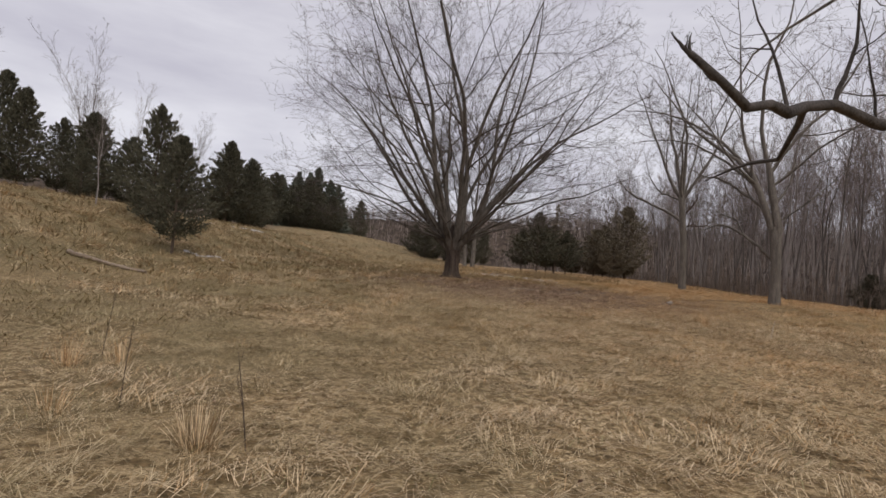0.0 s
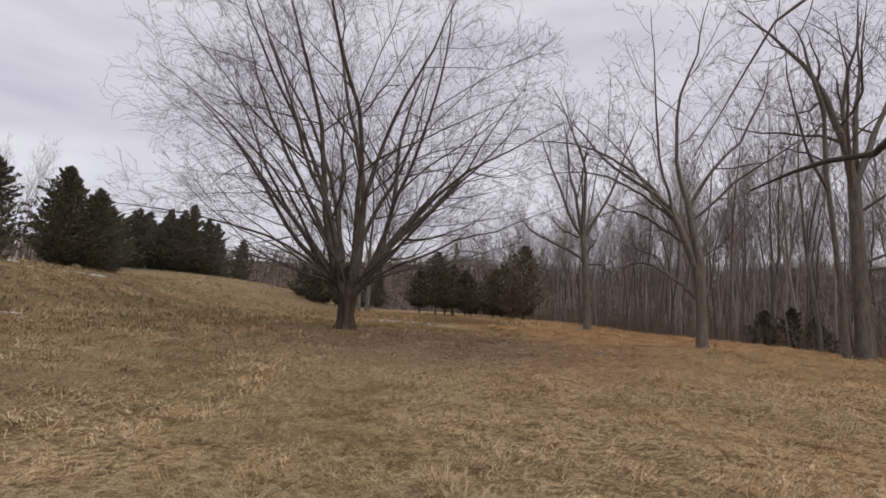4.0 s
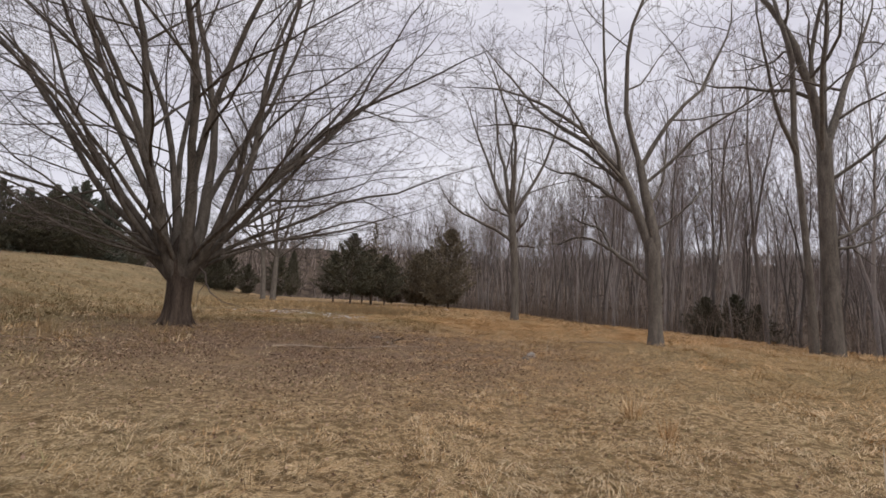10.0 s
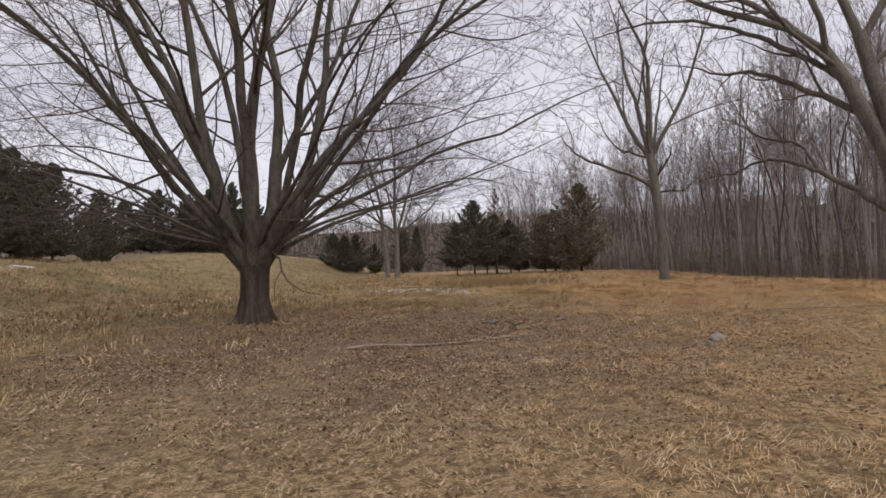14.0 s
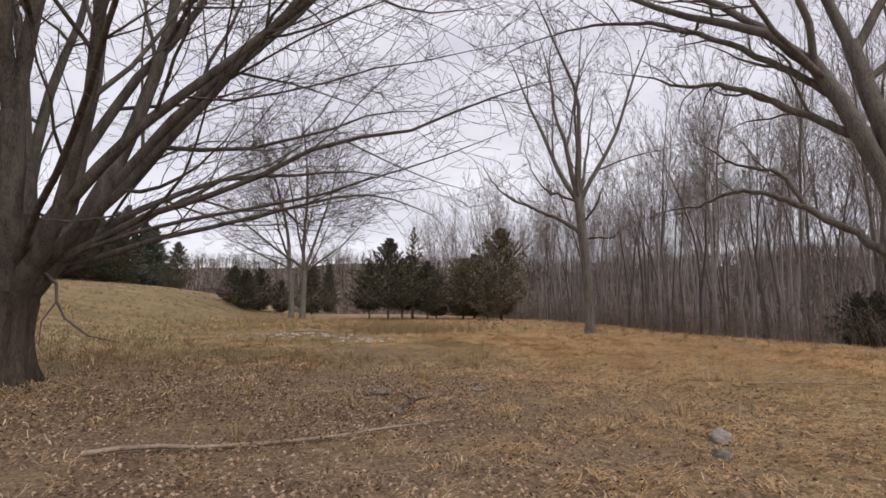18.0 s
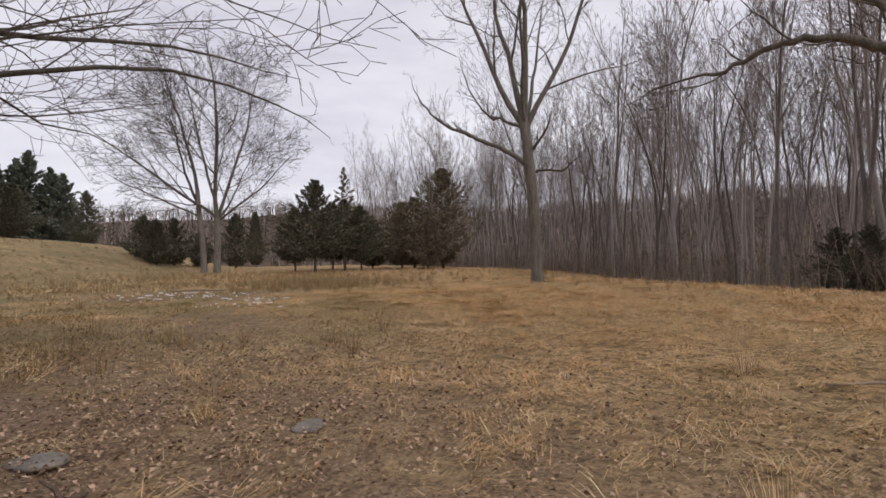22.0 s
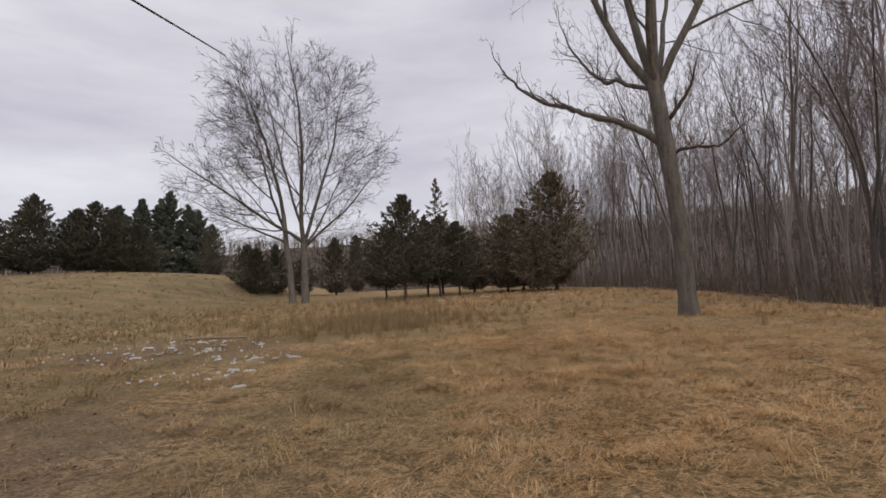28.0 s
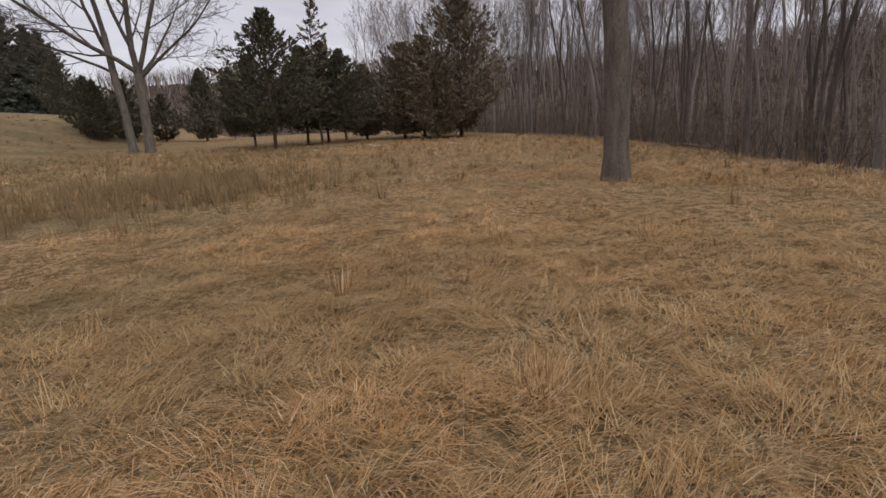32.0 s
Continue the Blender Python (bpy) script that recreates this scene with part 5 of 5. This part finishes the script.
def make_leaves():
    rng = np.random.default_rng(95)
    m = 70000
    p = np.stack([4.8 + 5.6 * rng.normal(0, 1, m), 26.4 + 5.0 * rng.normal(0, 1, m)], -1)
    p = p[patch_noise(p[:, 0], p[:, 1], 0.9, 8) > rng.random(m) * 1.5 - 1.1]
    p = p[litter_at(p[:, 0], p[:, 1]) > 0.55 * rng.random(len(p))]
    more = np.concatenate([scatter(rng, 400, 0, 9), np.stack([5.6 + 2.6 * rng.normal(0, 1, 2200), 18.5 + 3.6 * rng.normal(0, 1, 2200)], -1)])
    p = np.concatenate([p, more])
    m = len(p)
    P = np.stack([p[:, 0], p[:, 1], height(p[:, 0], p[:, 1]) + 0.03 + 0.05 * rng.random(m)], -1)
    a = rng.random(m) * 6.28
    N = unit(np.stack([rng.normal(0, 0.45, m), rng.normal(0, 0.45, m), np.ones(m)], -1))
    D = unit(np.cross(N, np.stack([np.cos(a), np.sin(a), 0 * a], -1)))
    S = np.cross(N, D)
    L = (0.011 + 0.018 * rng.random(m))[:, None]
    curl = N * L * (0.2 + 0.6 * rng.random(m))[:, None]
    v = np.stack([P - D * L, P + S * L * 0.75 + curl, P + D * L * 1.1, P - S * L * 0.75 + curl, P + D * L * 0.2], 1).reshape(-1, 3)
    base = np.arange(m)[:, None] * 5
    loops = (base + np.array([[0, 1, 4, 1, 2, 4, 2, 3, 4, 3, 0, 4]])).ravel()
    tagged(new("fallen_leaves", mesh_of("fallen_leaves", v, loops, np.full(4 * m, 3), LEAF, False)), "curled brown fallen leaves under the maple", "leaves", kind="stuff")


make_leaves()


def rock(x, y, size, seed, mat, label, flat=0.6, sink=0.3):
    bm = bmesh.new()
    bmesh.ops.create_icosphere(bm, subdivisions=3, radius=1.0)
    for v in bm.verts:
        n = noise.noise(v.co * 1.3 + Vector((seed * 7, 0, 0))) * 0.35 + noise.noise(v.co * 4 + Vector((0, seed * 5, 0))) * 0.08
        v.co *= 1 + n
        v.co.x *= size[0]
        v.co.y *= size[1]
        v.co.z *= size[2]
    me = bpy.data.meshes.new("rock")
    bm.to_mesh(me)
    bm.free()
    me.polygons.foreach_set("use_smooth", np.full(len(me.polygons), True))
    me.materials.append(mat)
    ob = new("rock", me)
    ob.matrix_world = pose(x, y, on_ground(x, y) + size[2] * (1 - 2 * sink) * 0.5, 0, 0, seed * 50)
    return tagged(ob, label, "rock")


rock(10.97, 24.75, (0.19, 0.14, 0.105), 1, PALE_STONE, "pale grey rounded field stone beside a grass tuft")
rock(10.4, 24.07, (0.12, 0.10, 0.08), 2, STONE, "small grey field stone half sunk in grass")
rock(7.02, 28.5, (0.25, 0.15, 0.065), 3, STONE, "flat grey stone sunk among fallen leaves")
rock(9.02, 28.72, (0.20, 0.14, 0.05), 5, STONE, "flat grey stone sunk among fallen leaves")
rock(7.08, 26.95, (0.19, 0.12, 0.07), 6, STONE, "small flat stone in the matted grass")


def stick(name, points, r0, r1, mat, label, lift=0.03, sides=7, branches=()):
    """A fallen branch that follows the ground through a few places."""
    rng = np.random.default_rng(int(abs(points[0][0] * 97 + points[0][1] * 13)))
    k = 14
    q = np.array(points, float)
    s = np.linspace(0, len(q) - 1, k)
    x, y = np.interp(s, np.arange(len(q)), q[:, 0]) + rng.normal(0, 0.02, k), np.interp(s, np.arange(len(q)), q[:, 1]) + rng.normal(0, 0.03, k)
    z = height(x, y) + lift + r0 * 0.5 + 0.02 * np.sin(s * 2.3)
    r = np.linspace(r0, r1, k) * (1 + rng.normal(0, 0.06, k))
    root = part(name, tube_mesh(name, [(np.stack([x, y, z], -1), r)], sides, mat))
    for t, dx, dy, dz, rr in branches:
        i = int(t * (k - 1))
        p = np.array([x[i], y[i], z[i]])
        part("side_branch", tube_mesh("side_branch", [(np.array([p, p + np.array([dx, dy, dz]) * 0.5 + (0.02, 0.01, 0.01), p + np.array([dx, dy, dz])]), np.array([rr, rr * 0.8, rr * 0.4]))], 5, mat), root)
    return tagged(root, label, "branch")


stick("fallen_branch", [(3.55, 25.2), (4.5, 25.32), (5.4, 25.38), (6.4, 25.58), (7.4, 26.0), (8.05, 26.4)], 0.028, 0.012, DEAD_WOOD, "long fallen dead branch lying among leaves", 0.035, 8, ((0.3, -0.3, 0.25, 0.05, 0.012), (0.75, 0.35, 0.3, 0.04, 0.01)))
stick("forked_branch", [(7.2, 26.75), (7.36, 27.2), (7.52, 27.7)], 0.036, 0.022, CEDAR_BARK, "short forked piece of dark dead wood among leaves", 0.07, 7, ((0.6, 0.35, 0.1, 0.06, 0.025), (0.85, -0.2, 0.25, 0.08, 0.02)))
stick("fallen_branch", [(1.2, 30.0), (2.2, 28.9), (3.1, 28.6)], 0.02, 0.008, DEAD_WOOD, "thin fallen branch near the maple's foot", 0.02)
stick("fallen_branch", [(-3.2, 26.2), (-1.5, 25.6), (0.2, 25.4)], 0.02, 0.01, DEAD_WOOD, "thin fallen branch in the leaf litter", 0.02)
stick("fallen_log", [(30.2, 72.5), (32.0, 70.8), (34.0, 69.6)], 0.06, 0.04, DEAD_WOOD, "weathered fallen log at the edge of the wood", 0.05)
stick("fallen_log", [(33.5, 60.0), (35.0, 58.6)], 0.07, 0.05, DEAD_WOOD, "weathered fallen log at the edge of the wood", 0.03)
stick("fallen_branch", [(-13.5, 19.0), (-11.8, 18.6), (-10.2, 18.2)], 0.08, 0.05, DEAD_WOOD, "dark fallen branch in the grass below the hill", 0.05)
stick("fallen_branch", [(5.0, 50.0), (6.4, 49.6), (7.2, 49.6)], 0.05, 0.03, DEAD_WOOD, "weathered fallen branch among brown weeds", 0.1)
stick("fallen_branch", [(14.2, 27.6), (15.0, 27.0), (15.9, 26.5)], 0.018, 0.008, DEAD_WOOD, "thin fallen branch in matted grass", 0.06)


def stalk(x, y, tall, lean, mat, label, r=0.004, fork=2):
    rng = np.random.default_rng(int(abs(x * 31 + y * 57)))
    z = on_ground(x, y, 0.02)
    top = np.array([x + lean[0], y + lean[1], z + tall])
    mid = np.array([x + lean[0] * 0.45, y + lean[1] * 0.45, z + tall * 0.5])
    polys = [(np.array([(x, y, z), mid, top]), np.array([r, r * 0.8, r * 0.4]))]
    for _ in range(fork):
        t = 0.4 + 0.5 * rng.random()
        q = np.array([x + lean[0] * t, y + lean[1] * t, z + tall * t])
        polys.append((np.array([q, q + rng.normal(0, 0.05, 3) + (0, 0, tall * 0.14), q + rng.normal(0, 0.07, 3) + (0, 0, tall * 0.28)]), np.array([r * 0.5, r * 0.4, r * 0.25])))
    tagged(part("weed_stalk", tube_mesh("weed_stalk", polys, 4, mat)), label, "weed stalk", "dry stalks")


stalk(-1.55, 4.15, 0.75, (-0.15, 0.05), CEDAR_BARK, "tall dark dry weed stalk", 0.006)
stalk(-3.0, 4.9, 0.8, (0.05, 0.0), CEDAR_BARK, "tall dark dry weed stalk", 0.005)
stalk(-4.2, 6.5, 0.9, (0.1, 0.0), CEDAR_BARK, "tall dark dry weed stalk", 0.005)
stalk(9.05, 14.2, 0.55, (0.16, 0.1), PALE_WOOD, "pale bleached stick leaning from the grass", 0.011, 0)
stalk(11.9, 25.4, 0.45, (0.03, 0.0), PALE_WOOD, "pale broken stalk standing in the grass", 0.008, 0)
for sx, sy, st in ((3.4, 15.8, 0.6), (3.55, 16.0, 0.55), (3.6, 15.7, 0.5), (6.0, 15.7, 0.5), (6.15, 15.5, 0.42), (5.9, 15.9, 0.45), (16.2, 39.6, 0.35), (15.4, 41.0, 0.4), (14.4, 45.0, 0.5), (15.0, 45.4, 0.45)):
    stalk(sx, sy, st, (0.04, 0.02), WEED, "thin brown dry weed stalk", 0.004)


def snow_patch(x, y, size, seed):
    """A thin ragged remnant of old snow."""
    rng = np.random.default_rng(seed)
    n = 22
    a = np.linspace(0, 2 * np.pi, n, endpoint=False)
    r = size * (0.15 + 0.85 * rng.random(n) ** 1.3)
    sx, turn = 0.12 + 0.28 * rng.random(), rng.random() * 3.14
    px, py = r * np.cos(a), r * np.sin(a) * sx
    ox, oy = x + px * math.cos(turn) - py * math.sin(turn), y + px * math.sin(turn) + py * math.cos(turn)
    ix, iy = x + (ox - x) * 0.7, y + (oy - y) * 0.7
    v = np.concatenate([np.stack([ox, oy, height(ox, oy) + 0.015], -1), np.stack([ix, iy, height(ix, iy) + 0.04 + 0.03 * rng.random(n)], -1), [[x, y, on_ground(x, y) + 0.04]]])
    faces = [(i, (i + 1) % n, n + (i + 1) % n, n + i) for i in range(n)]
    tris = [(n + i, n + (i + 1) % n, 2 * n) for i in range(n)]
    me = mesh_of("snow_patch", v, np.r_[np.array(faces).ravel(), np.array(tris).ravel()], np.r_[np.full(n, 4), np.full(n, 3)], SNOW)
    tagged(new("snow_patch", me), "small ragged remnant of old snow in dry grass", "snow", "snow remnants")


def make_snow():
    rng = np.random.default_rng(99)
    for i in range(120):
        cx, cy, spread = ((4.6, 48.6, 1.0), (6.2, 49.4, 0.8), (7.4, 47.4, 0.8), (8.6, 44.6, 0.6), (8.0, 42.4, 0.7), (4.0, 46.5, 1.0))[i % 6]
        x, y = cx + rng.normal(0, spread), cy + rng.normal(0, spread * 0.8)
        snow_patch(x, y, 0.04 + 0.20 * rng.random() ** 2.4, i)
    for i in range(10):
        snow_patch(-12.0 + rng.normal(0, 0.7), 26.8 + rng.normal(0, 0.3), 0.15 + 0.3 * rng.random(), 100 + i)
    for i in range(12):
        snow_patch(-17.5 + rng.normal(0, 1.6), 45 + rng.normal(0, 2.5), 0.3 + 0.5 * rng.random(), 200 + i)
    for i in range(10):
        snow_patch(19 + rng.normal(0, 3.5), 70 + rng.normal(0, 1.4), 0.15 + 0.25 * rng.random(), 300 + i)


make_snow()
